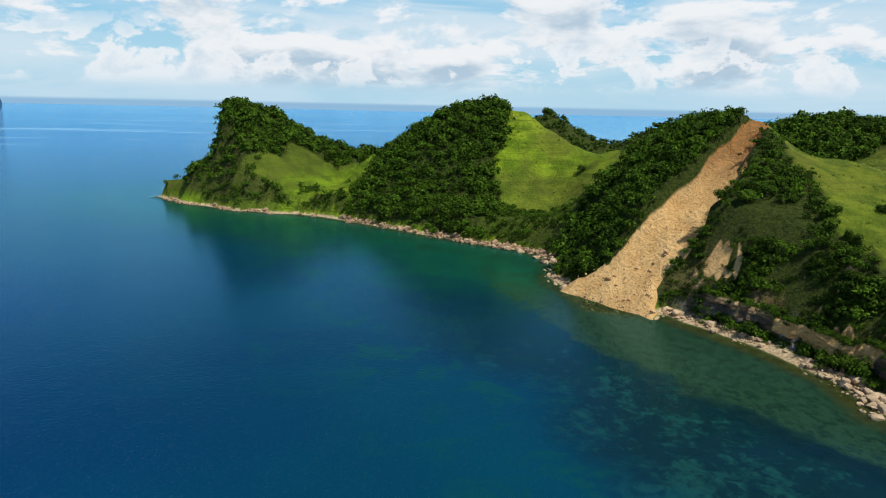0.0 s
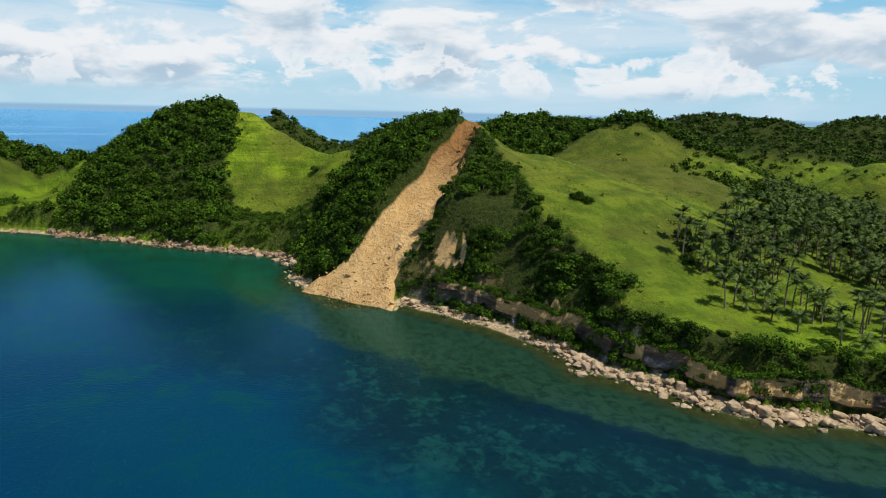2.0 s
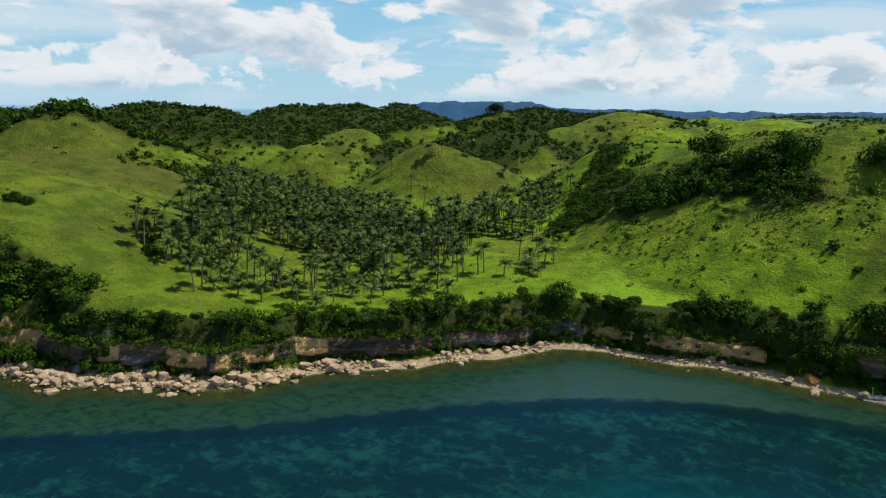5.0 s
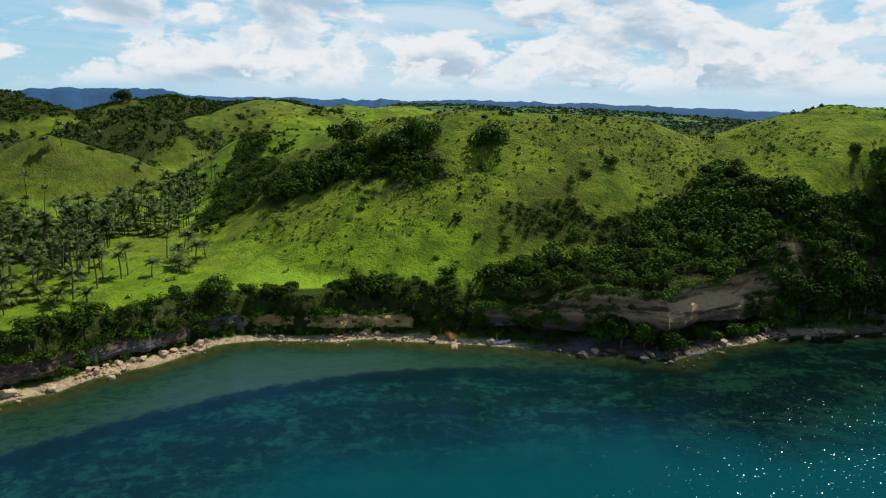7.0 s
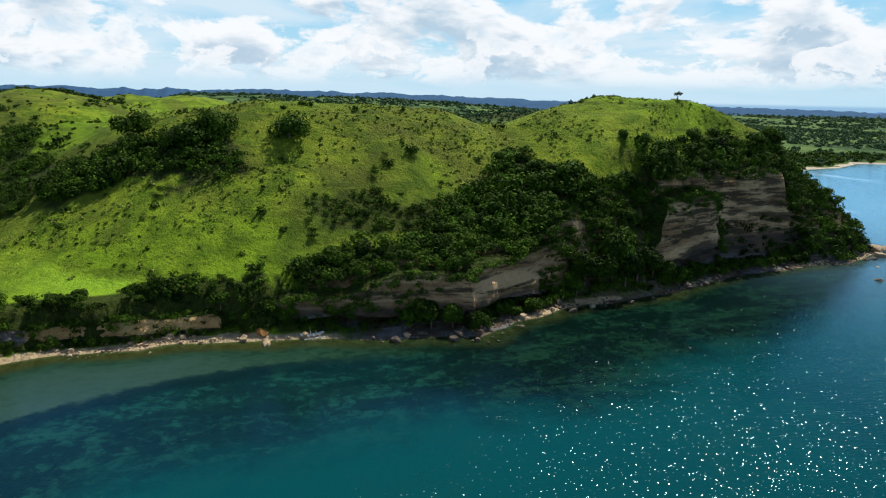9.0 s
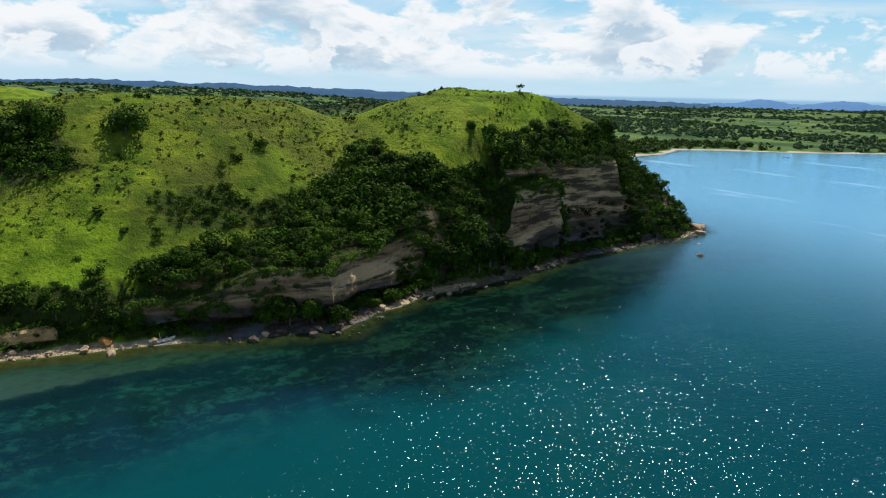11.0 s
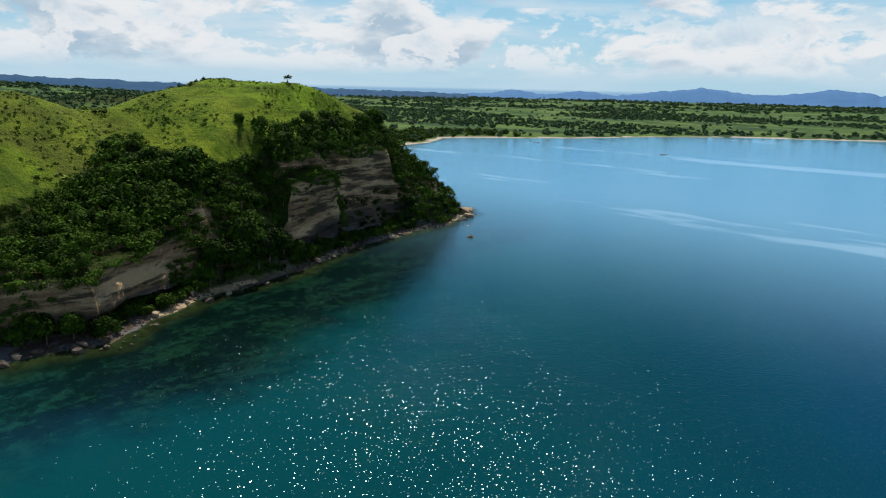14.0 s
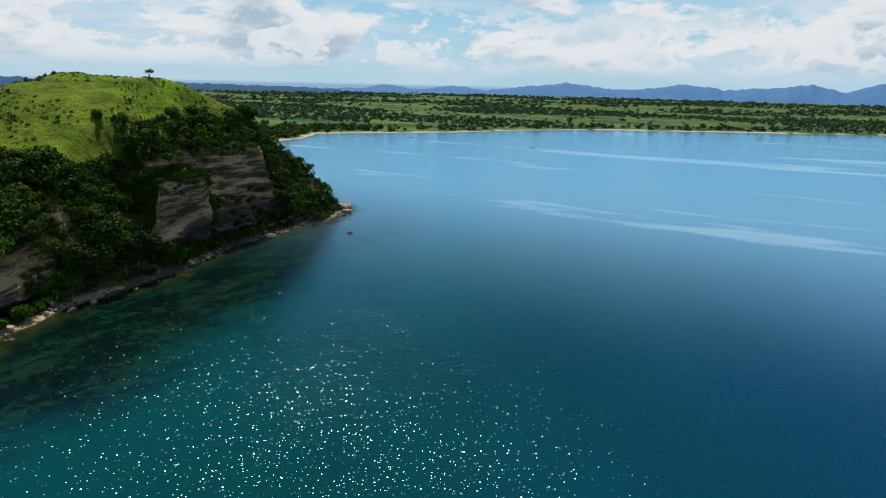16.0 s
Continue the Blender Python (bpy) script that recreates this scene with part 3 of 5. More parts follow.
    chute = 59.0 * (1 - along) + 1.2 - 1.3 * np.sin(np.clip(along, 0, 1) * math.pi) + 1.6 * rough_noise(x, y, 7, 81) + 1.5 * rough_noise(along * 12, across, 5, 83, 3) * step(0.6, 0.2, along)
    chute = np.where(along < 0.12, np.minimum(chute, h + 0.3), chute)
    fan = np.where(along > 0.93, np.minimum(chute + 0.8, 5.6 - (along - 0.93) * 52), chute)
    h = np.where(in_slide > 0.02, h * (1 - in_slide) + np.maximum(fan, -2.0) * in_slide, h)
    h = np.where((d < 0) & (in_slide < 0.02), np.maximum(d * 0.16, -9.0), h)
    if not masks:
        return h
    return h, d, wood, dry, in_slide


def spaced(lo, hi, fine, start, stop, grow, most):
    mid = list(np.arange(lo, hi + fine, fine))
    for sign, end in ((1, stop), (-1, start)):
        s, v = fine, (mid[-1] if sign > 0 else mid[0])
        while (end - v) * sign > 0:
            s = min(s * grow, most)
            v += sign * s
            mid = mid + [v] if sign > 0 else [v] + mid
    return np.array(mid)


def grid_mesh(name, x, y, z, keep=None):
    nx, ny = x.shape[1], x.shape[0]
    at = np.arange(nx * ny).reshape(ny, nx)
    quads = np.stack([at[:-1, :-1], at[:-1, 1:], at[1:, 1:], at[1:, :-1]], -1).reshape(-1, 4)
    if keep is not None:
        quads = quads[keep[quads].any(1)]
    used, quads = np.unique(quads, return_inverse=True)
    return build_mesh(name, np.stack([x.ravel(), y.ravel(), z.ravel()], 1)[used], quads.reshape(-1, 4)), used


def build_mesh(name, verts, faces, smooth=True):
    faces = np.asarray(faces, np.int32)
    me = bpy.data.meshes.new(name)
    n = faces.shape[1]
    me.vertices.add(len(verts)), me.loops.add(faces.size), me.polygons.add(len(faces))
    me.vertices.foreach_set("co", np.asarray(verts, np.float32).ravel())
    me.loops.foreach_set("vertex_index", faces.ravel())
    me.polygons.foreach_set("loop_start", np.arange(0, faces.size, n, dtype=np.int32))
    me.polygons.foreach_set("use_smooth", np.full(len(faces), smooth))
    me.update(calc_edges=True)
    return me


def add_attribute(me, name, values):
    me.attributes.new(name, "FLOAT", "POINT").data.foreach_set("value", np.asarray(values, np.float32))


GROVE = np.array([(138, 152), (139, 132), (143, 115), (153, 97), (173, 94), (181, 82), (210, 75), (217, 60), (226, 60), (245, 74), (282, 90), (335, 96), (415, 104),
                  (402, 130), (345, 128), (300, 140), (290, 160), (296, 190), (330, 250), (312, 285), (225, 232), (185, 212), (158, 192)], float)
FIELD = np.array([(300, 92), (425, 100), (530, 118), (525, 172), (460, 188), (415, 220), (345, 230), (305, 190)], float)
PATCHES = []


def patch(density, size, *corners):
    PATCHES.append((density, size, np.array(corners, float)))


patch(0.95, 6.0, (-165, 446), (-145, 485), (-60, 502), (-28, 472), (-58, 466), (-96, 466), (-98, 446), (-130, 432))
patch(0.90, 6.0, (428, 225), (468, 196), (528, 178), (535, 122), (600, 135), (650, 190), (600, 212), (566, 200), (540, 204), (522, 232), (545, 262), (470, 285), (415, 262))
patch(0.17, 3.8, (-172, 446), (-120, 420), (-50, 396), (-45, 450), (-100, 465))
patch(0.97, 6.5, (-54, 384), (-42, 366), (-20, 346), (2, 333), (18, 326), (26, 352), (28, 375), (36, 395), (42, 412), (30, 430), (0, 450), (-30, 466), (-45, 430))
patch(0.66, 3.4, (8, 341), (31, 319), (43, 309), (46, 290), (58, 300), (70, 322), (48, 335), (25, 348))
patch(0.97, 5.0, (40, 250), (70, 232), (118, 270), (104, 300), (90, 318), (70, 312), (48, 302), (42, 285))
patch(0.92, 3.6, (62, 218), (74, 238), (112, 266), (118, 260), (119, 237), (121, 217), (121, 196), (119, 170), (117, 150), (106, 150), (99, 166), (92, 185), (84, 200))
patch(0.96, 5.5, (182, -50), (206, -58), (230, -85), (243, -96), (255, -116), (238, -121), (217, -130), (213, -141), (217, -148), (221, -164), (227, -179), (240, -196), (251, -208), (248, -228), (240, -245), (212, -215), (205, -180), (195, -150), (190, -120), (184, -95), (178, -60))
patch(0.97, 5.0, (216, -222), (248, -222), (258, -250), (248, -290), (232, -285), (222, -265))
patch(0.93, 5.5, (268, 52), (246, 18), (243, -8), (258, -10), (276, 5), (290, 28), (304, 55))
patch(0.80, 3.6, (281, 90), (284, 62), (305, 58), (345, 72), (410, 82), (425, 72), (432, 84), (400, 99), (340, 92))
patch(0.74, 3.0, (231, -32), (232, -53), (228, -63), (228, -90), (215, -86), (214, -64), (217, -41))
patch(0.35, 3.6, (-176, 462), (-154, 452), (-134, 446), (-115, 431), (-92, 442), (-86, 442), (-112, 422), (-129, 426), (-127, 420), (-140, 430))
patch(0.72, 4.6, (-176, 460), (-132, 432), (-113, 422), (-95, 415), (-73, 410), (-54, 399), (-57, 380), (-112, 402), (-152, 421), (-184, 452))
patch(0.62, 3.4, (8, 362), (21, 361), (51, 357), (60, 329), (54, 298), (39, 316), (22, 330))
patch(0.30, 3.5, (250, 70), (330, 70), (330, 25), (262, 10))
patch(0.30, 3.0, (196, -20), (232, -30), (250, -70), (228, -85), (205, -66), (188, -45))


def woods(x, y, d, h, ridge_wood, in_slide):
    """How thickly trees stand, and how wide their crowns are."""
    thick, size = ridge_wood * 0.95, np.full(x.shape, 6.5)
    jitter = 11 * rough_noise(x, y, 20, 91), 11 * rough_noise(x, y, 20, 95)
    for density, width, poly in PATCHES:
        hit = inside(poly, x + jitter[0], y + jitter[1])
        better = hit & (density > thick)
        thick, size = np.where(better, density, thick), np.where(better, width, size)
    belt = (d > np.interp(y, [40, 80, 112, 145, 165], [3.8, 4.0, 4.7, 6.8, 5.4])) & (d < 16) & (y < 165) & (y > -60) & (x < 300) & (h < 14)
    crest = (d > 10.0 + recess(y)) & (d < 22 + 9 * rough_noise(x, y, 22, 211, 3)) & (y + 30 * rough_noise(x, y, 20, 213) < -30) & (y > -300) & (x < 300)
    foot = (d > 3.4) & (d < 8) & (((y < -110) & (y > -152)) | ((y < -54) & (y > -80))) & (x < 300)
    for where, density, width in ((belt, 0.8, 3.3), (crest, 0.95, 5.0), (foot, 0.96, 7.0)):
        better = where & (thick < density)
        thick, size = np.where(better, density, thick), np.where(better, width, size)
    far = np.hypot(x, y)
    valley = step(-0.09, 0.01, rough_noise(x, y, 110, 131, 4)) * step(330, 400, far) * step(1500, 1100, far) * step(90, 120, y) * step(36, 26, h) * step(200, 260, x)
    valley = np.maximum(valley, 0.5 * step(0.06, 0.2, rough_noise(x, y, 55, 137, 4)) * step(400, 480, far) * step(1500, 1100, far) * step(40, 90, y))
    thick = np.maximum(thick, valley * 0.92)
    thick = np.where(inside(GROVE, x, y) | inside(FIELD, x, y), 0, thick)
    along, across = slide_place(x, y)
    rim = (along > -0.1) & (along < 1.1) & (across > 0) & (across < np.interp(along, [0, 0.4, 0.7, 0.9], [14, 21, 19, 19]))
    size = np.where(rim, np.minimum(size, 3.2), size)
    return np.where(in_slide > 0.15, 0, thick) * (d > 3.2), size


gx, gy = np.meshgrid(spaced(-190, 330, 2.05, -330, 6000, 1.04, 160), spaced(-320, 490, 2.05, -6000, 6000, 1.04, 160))
gz, gd, gw, gdry, gs = land(gx, gy, True)
g_thick, g_size = woods(gx, gy, gd, gz, gw, gs * 0)
me, used = grid_mesh("ground", gx, gy, gz, (gd > -60).ravel())
sy, sx = np.gradient(gz, gy[:, 0], gx[0])
steep = np.hypot(sx, sy)
stony = np.clip(step(-25, -45, gy) + step(230, 215, gy) * step(50, 90, gy) * step(16, 10, gd) * (0.04 + 0.6 * step(0.10, 0.28, rough_noise(gx, gy, 15, 37, 3))), 0.03, 1)
g_rock = step(1.3, 2.1, steep + 0.35 * rough_noise(gx, gy, 7, 33)) * (gz > 0.8) * step(0.5, 0.2, gs) * stony * step(26, 18, gd)
bare = step(0.07, 0.14, rough_noise(gx, gy, 9, 39, 3)) * step(238, 228, gy) * step(122, 140, gy) * step(29, 23, gz) * step(2.5, 4, gz) * (gx < 125) * step(0.7, 1.0, steep)
bare = np.maximum(bare, step(0.10, 0.2, rough_noise(gx, gy, 11, 43, 2)) * step(60, 40, gy) * step(-12, 0, gy) * step(2.5, 4, gz) * (gz < 9) * (gd < 16))
gs = np.maximum(gs, 0.6 * bare * step(-0.10, 0.10, rough_noise(gx, gy, 5.5, 261, 3)))
g_beach = step(0.9, -0.7, gd - beach_width(gy)) * step(3.0, 2.2, gz) * step(0.6, 0.2, gs)
shelf = g_beach * step(-28, -44, gy) * step(-320, -300, gy) * (gx < 300)
g_beach = g_beach - shelf * step(0.16, 0.0, rough_noise(gx, gy, 16, 241, 3))
g_rock = np.maximum(g_rock, shelf)
# floor below the cliff takes the dark stone colour as painted shade
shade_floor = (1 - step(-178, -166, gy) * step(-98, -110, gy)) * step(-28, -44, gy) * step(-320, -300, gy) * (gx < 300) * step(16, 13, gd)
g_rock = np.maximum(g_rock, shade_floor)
g_chalk = step(224, 212, gy) * step(108, 124, gy) * step(0.5, 0.9, steep) * step(5.5, 4.2, gz) * step(0.7, 1.2, gz) * step(-0.02, 0.08, rough_noise(gx, gy, 11, 251, 3)) * (gx < 130)
g_meadow = np.maximum(0.9 * inside(FIELD, gx, gy) * step(20, 16, gz), (0.1 + 0.9 * step(60, 35, gy)) * step(0.5, 0.22, steep) * step(24, 18, gz) * step(10, 25, gy) * step(240, 200, gy) * (gx < 330))
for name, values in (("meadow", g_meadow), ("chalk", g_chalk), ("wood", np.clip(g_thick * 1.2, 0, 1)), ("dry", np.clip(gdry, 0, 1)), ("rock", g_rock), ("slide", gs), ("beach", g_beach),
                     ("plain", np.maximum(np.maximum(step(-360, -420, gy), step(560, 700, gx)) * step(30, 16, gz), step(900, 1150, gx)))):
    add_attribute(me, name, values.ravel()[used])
me.materials.append(GROUND)
ground = tagged(new("ground", me), "green grassy limestone hills, cliffs and a tan landslide", "ground", kind="structure")



LEDGES, BROWS, BANKS = [], [], []


def shore_walk(line, y_from, y_to):
    """Points along a stretch of shore, the way inland, and how far along it the water ends."""
    line = np.array(line, float)
    run = np.concatenate([[0], np.cumsum(np.hypot(*np.diff(line, axis=0).T))])
    q = np.arange(0, run[-1], 1.1)
    px, py = np.interp(q, run, line[:, 0]), np.interp(q, run, line[:, 1])
    ok = (py < y_from) & (py > y_to)
    px, py = px[ok], py[ok]
    wide = np.ones(21) / 21
    tx, ty = np.gradient(np.convolve(np.pad(px, 10, "edge"), wide, "valid")), np.gradient(np.convolve(np.pad(py, 10, "edge"), wide, "valid"))
    size = np.hypot(tx, ty)
    nx, ny = -ty / size, tx / size
    out = np.arange(-8, 30, 0.5)
    reach = inland(px[:, None] + nx[:, None] * out, py[:, None] + ny[:, None] * out)
    zero = np.array([out[np.argmax(r > 0)] for r in reach])
    zero = np.convolve(np.pad(zero, 3, "edge"), np.ones(7) / 7, "valid")
    return px, py, nx, ny, zero


def cliff_wall(name, label, y_from, y_to, seed):
    """A layered sea cliff with an undercut foot, along the shore between two latitudes."""
    px, py, nx, ny, zero = shore_walk(COVE, y_from, y_to)
    end = np.minimum(step(y_from, y_from - 14, py), step(y_to, y_to + 22, py))
    top = np.interp(py, CLIFF_Y, CLIFF_TOP) + 1.5 * rough_noise(px, py, 12, seed)
    back = land(px + nx * (zero + 11), py + ny * (zero + 11), False, -1.0)
    top = np.minimum(top, back) - 1.0
    top = np.maximum(top, 5.5)
    lip = np.interp(py, [-226, -200, -172, -146, -110, -60, -30], [12, 12, 11, 7, 5.2, 5.2, 4.2]) + 3.0 * rough_noise(px, py, 16, seed + 3)
    lip = np.minimum(lip, top - 2.0)
    # offsets from the water's edge and heights, from the foot to the back of the top
    shape = [(9.5, 0.3, 0), (11.6, 0.10, 0.35), (11.8, 0.06, 0.75), (9.0, 0.0, 0.93), (6.3, 0.0, 1.0)]
    rows = []
    for off, _, share in shape:
        rows.append((off + 1.6 * rough_noise(px, py, 6, seed + len(rows) * 5, 3), lip * share - (1.0 if share == 0 else 0)))
    for k in range(1, 12):
        z = lip + (top - lip) * k / 11
        course = lattice(np.floor(z / 3.3 + 0.7 * rough_noise(px, py, 45, seed + 50)), z * 0, seed) - 0.5
        rows.append((6.3 + 0.11 * (z - lip) + 1.1 * course + 1.5 * rough_noise(px, py + z * 2.2, 9, seed + 60, 4) + 0.7 * rough_noise(px + z, py, 3, seed + 70, 2), z))
    rows.append((rows[-1][0] + 6, top + 0.8))
    rows.append((rows[-1][0] + 8, top - 1.0))
    v = []
    for off, z in rows:
        s = zero + off + recess(py) + (1 - end) * 9
        v.append(np.stack([px + nx * s, py + ny * s, z * (0.35 + 0.65 * end)], 1))
    v = np.array(v)
    LEDGES.append(v[5:16].reshape(-1, 3))
    BROWS.append(np.concatenate([v[15], v[16]]))
    at = np.arange(v.shape[0] * v.shape[1]).reshape(v.shape[:2])
    quads = np.stack([at[:-1, :-1], at[1:, :-1], at[1:, 1:], at[:-1, 1:]], -1).reshape(-1, 4)
    me = build_mesh(name, v.reshape(-1, 3), quads, False)
    bare = np.ones(v.shape[:2])
    bare[-3:] = 0
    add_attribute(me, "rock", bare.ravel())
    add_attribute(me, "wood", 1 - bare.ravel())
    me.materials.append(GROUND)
    return tagged(new(name, me), label, "cliff", kind="structure")


cliff_wall("cliff", "tan and grey layered limestone sea cliff, undercut at its foot", -6, -207, 301)



def bank_wall(name, label, y_from, y_to, seed):
    """A low, broken rock bank behind the beach, pale and hollow at its foot."""
    px, py, nx, ny, zero = shore_walk(SHORE + COVE[:4], y_from, y_to)
    end = np.minimum(step(y_from, y_from - 10, py), step(y_to, y_to + 12, py)) * (0.72 + 0.28 * step(-0.3, 0.0, rough_noise(px, py, 17, seed + 90, 3)))
    foot = zero + beach_width(py) - 0.4
    tall = 5.4 + 1.2 * step(40, 60, py) + 2.2 * step(112, 130, py) + 3.0 * rough_noise(px, py, 20, seed, 3)
    v, pale, earth = [], [], []
    knots = np.array([(2.6, -0.1), (2.9, 0.14), (2.5, 0.27), (1.2, 0.36), (1.1, 0.52), (1.5, 0.7), (1.9, 0.88), (2.8, 1.0)])
    shares = list(np.linspace(-0.1, 1.0, 15))
    for k, share in enumerate(shares + [0.96]):
        off = 6.5 if k == len(shares) else np.interp(share, knots[:, 1], knots[:, 0])
        z = tall * share
        block = lattice(np.floor(run_index(px, py, 3.1) + 0.4 * rough_noise(px, py + z, 4, seed + 13)), np.floor(z / 2.3), seed) - 0.5
        rough = 1.3 * rough_noise(px, py + z * 0.6, 6, seed + 7, 3) + 1.3 * block + 0.8 * rough_noise(px + z * 1.7, py + z * 1.3, 1.9, seed + 11, 2)
        s = foot + off + rough + (1 - end) * 5
        v.append(np.stack([px + nx * s, py + ny * s, z * np.minimum(1.0, 0.25 + end)], 1))
        pale.append((1.0 if 0 < k and share < 0.34 else 0.0) * step(112, 124, py) * step(-0.2, 0.0, rough_noise(px, py, 15, seed + 75, 2)))
        earth.append((0.85 if 0.45 < share < 0.95 else 0.0) * np.maximum(step(-0.12, 0.10, rough_noise(px, py, 12, seed + 70, 3)), 0.8 * step(48, 40, py)))
    v = np.array(v)
    at = np.arange(v.shape[0] * v.shape[1]).reshape(v.shape[:2])
    quads = np.stack([at[:-1, :-1], at[1:, :-1], at[1:, 1:], at[:-1, 1:]], -1).reshape(-1, 4)
    me = build_mesh(name, v.reshape(-1, 3), quads, False)
    BANKS.append((v[:14:2].reshape(-1, 3), v[14]))
    bare = np.ones(v.shape[:2])
    bare[-2:] = 0
    add_attribute(me, "rock", bare.ravel())
    add_attribute(me, "wood", 1 - bare.ravel())
    add_attribute(me, "chalk", np.array(pale).ravel())
    add_attribute(me, "slide", np.array(earth).ravel())
    me.materials.append(GROUND)
    return tagged(new(name, me), label, "bank", kind="structure")


def run_index(px, py, size):
    return np.concatenate([[0], np.cumsum(np.hypot(np.diff(px), np.diff(py)))]) / size


bank_wall("bank", "low broken limestone and earth bank with a pale hollow foot", 218, -8, 501)

wx, wy = np.meshgrid(spaced(-200, 240, 4.0, -6000, 6000, 1.07, 400), spaced(-320, 480, 4.0, -6000, 6000, 1.07, 400))
wd = inland(wx, wy)
me, used = grid_mesh("water", wx, wy, np.zeros(wx.shape), ((wd < 8) & (np.hypot(wx, wy) < 6500)).ravel())
add_attribute(me, "offshore", -wd.ravel()[used])
weed_line = [(-200, 425), (-100, 383), (-40, 343), (8, 300), (20, 250), (36, 200), (55, 166), (76, 128), (90, 106), (105, 86), (120, 70), (136, 52), (150, 32), (160, 8), (164, -18),
             (164, -45), (160, -75), (165, -100), (172, -130), (180, -160), (190, -190), (196, -230), (202, -270), (222, -330)]
outside = edge_distance(np.array(weed_line, float), wx, wy, False)
outside = np.where(inside(np.array(weed_line + [(600, -330), (600, 425)], float), wx, wy), -outside, outside)
add_attribute(me, "seaward", outside.ravel()[used])
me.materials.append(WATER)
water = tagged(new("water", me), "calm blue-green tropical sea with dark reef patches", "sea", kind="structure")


# the sandy shore of the far bay
line = np.array(BAY[3:13], float)
run = np.concatenate([[0], np.cumsum(np.hypot(*np.diff(line, axis=0).T))])
q = np.arange(0, run[-1], 4.0)
bx, by = np.interp(q, run, line[:, 0]), np.interp(q, run, line[:, 1])
tx, ty = np.gradient(bx), np.gradient(by)
tx, ty = -ty / np.hypot(tx, ty), tx / np.hypot(tx, ty)
d0 = inland(bx, by)
wide = 9.0 + 9.0 * rough_noise(q, q * 0, 70, 311, 3) + 7.0 * step(470, 440, bx) * step(380, 400, bx)
shelf_rows = [(-3.0, -0.3), (1.5, 0.35), (0.6, 0.75), (1.0, 1.3)]
v = np.array([np.stack([bx + tx * (off * (wide if k > 1 else 1.0) - d0), by + ty * (off * (wide if k > 1 else 1.0) - d0), bx * 0 + z], 1) for k, (off, z) in enumerate(shelf_rows)])
at = np.arange(v.shape[0] * v.shape[1]).reshape(v.shape[:2])
me = build_mesh("bay_beach", v.reshape(-1, 3), np.stack([at[:-1, :-1], at[1:, :-1], at[1:, 1:], at[:-1, 1:]], -1).reshape(-1, 4))
me.materials.append(SAND)
tagged(new("bay_beach", me), "thin pale sandy beach along the far bay", "beach", kind="structure")


# ---- far mountains ----
def mountain_range(name, label, az, rise, far, deep, tint, seed):
    """A long range with an uneven skyline, az in degrees clockwise from +y, rise in metres."""
    a = np.arange(az[0], az[-1], 0.12)
    top = np.interp(a, az, rise)
    x0 = np.arange(len(a)) * 1.0
    top = top * (1 + 0.10 * rough_noise(x0, x0 * 0 + seed, 14, seed, 4)) + 10 * rough_noise(x0, x0 * 0 + seed, 6, seed + 9, 3) + 4 * rough_noise(x0, x0 * 0 + seed, 2.4, seed + 13, 2)
    rows = []
    for k, share in enumerate((0.0, 0.35, 0.7, 1.0, 0.6)):
        r = far - deep * (1 - k / 3) + 60 * rough_noise(x0, x0 * 0 + 2 * k, 24, seed + 20, 3)
        z = top * share * (1 + (0.4 * rough_noise(x0, x0 * 0 + 2 * k, 12, seed + 40, 3) if 0 < k < 3 else 0)) - (6 if k == 0 else 0)
        rows.append(np.stack([r * np.sin(np.radians(a)), r * np.cos(np.radians(a)), z], 1))
    v = np.array(rows)
    at = np.arange(v.shape[0] * v.shape[1]).reshape(v.shape[:2])
    quads = np.stack([at[:-1, :-1], at[:-1, 1:], at[1:, 1:], at[1:, :-1]], -1).reshape(-1, 4)
    me = build_mesh(name, v.reshape(-1, 3), quads)
    me.materials.append(tint)
    tagged(new(name, me), label, "mountains", kind="structure")


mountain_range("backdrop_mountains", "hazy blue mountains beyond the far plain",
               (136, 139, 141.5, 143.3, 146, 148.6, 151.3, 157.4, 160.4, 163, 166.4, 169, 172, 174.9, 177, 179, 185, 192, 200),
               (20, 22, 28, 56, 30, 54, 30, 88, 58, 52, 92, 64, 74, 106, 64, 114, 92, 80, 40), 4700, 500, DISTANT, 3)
mountain_range("backdrop_plateau", "wooded tableland on the horizon, tinted blue for haze",
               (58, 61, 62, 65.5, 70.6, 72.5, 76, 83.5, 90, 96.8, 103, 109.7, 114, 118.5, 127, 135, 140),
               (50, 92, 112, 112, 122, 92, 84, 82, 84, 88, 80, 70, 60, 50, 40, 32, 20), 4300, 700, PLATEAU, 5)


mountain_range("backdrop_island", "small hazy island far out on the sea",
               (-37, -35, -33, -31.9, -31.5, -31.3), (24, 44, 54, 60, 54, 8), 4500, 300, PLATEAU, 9)


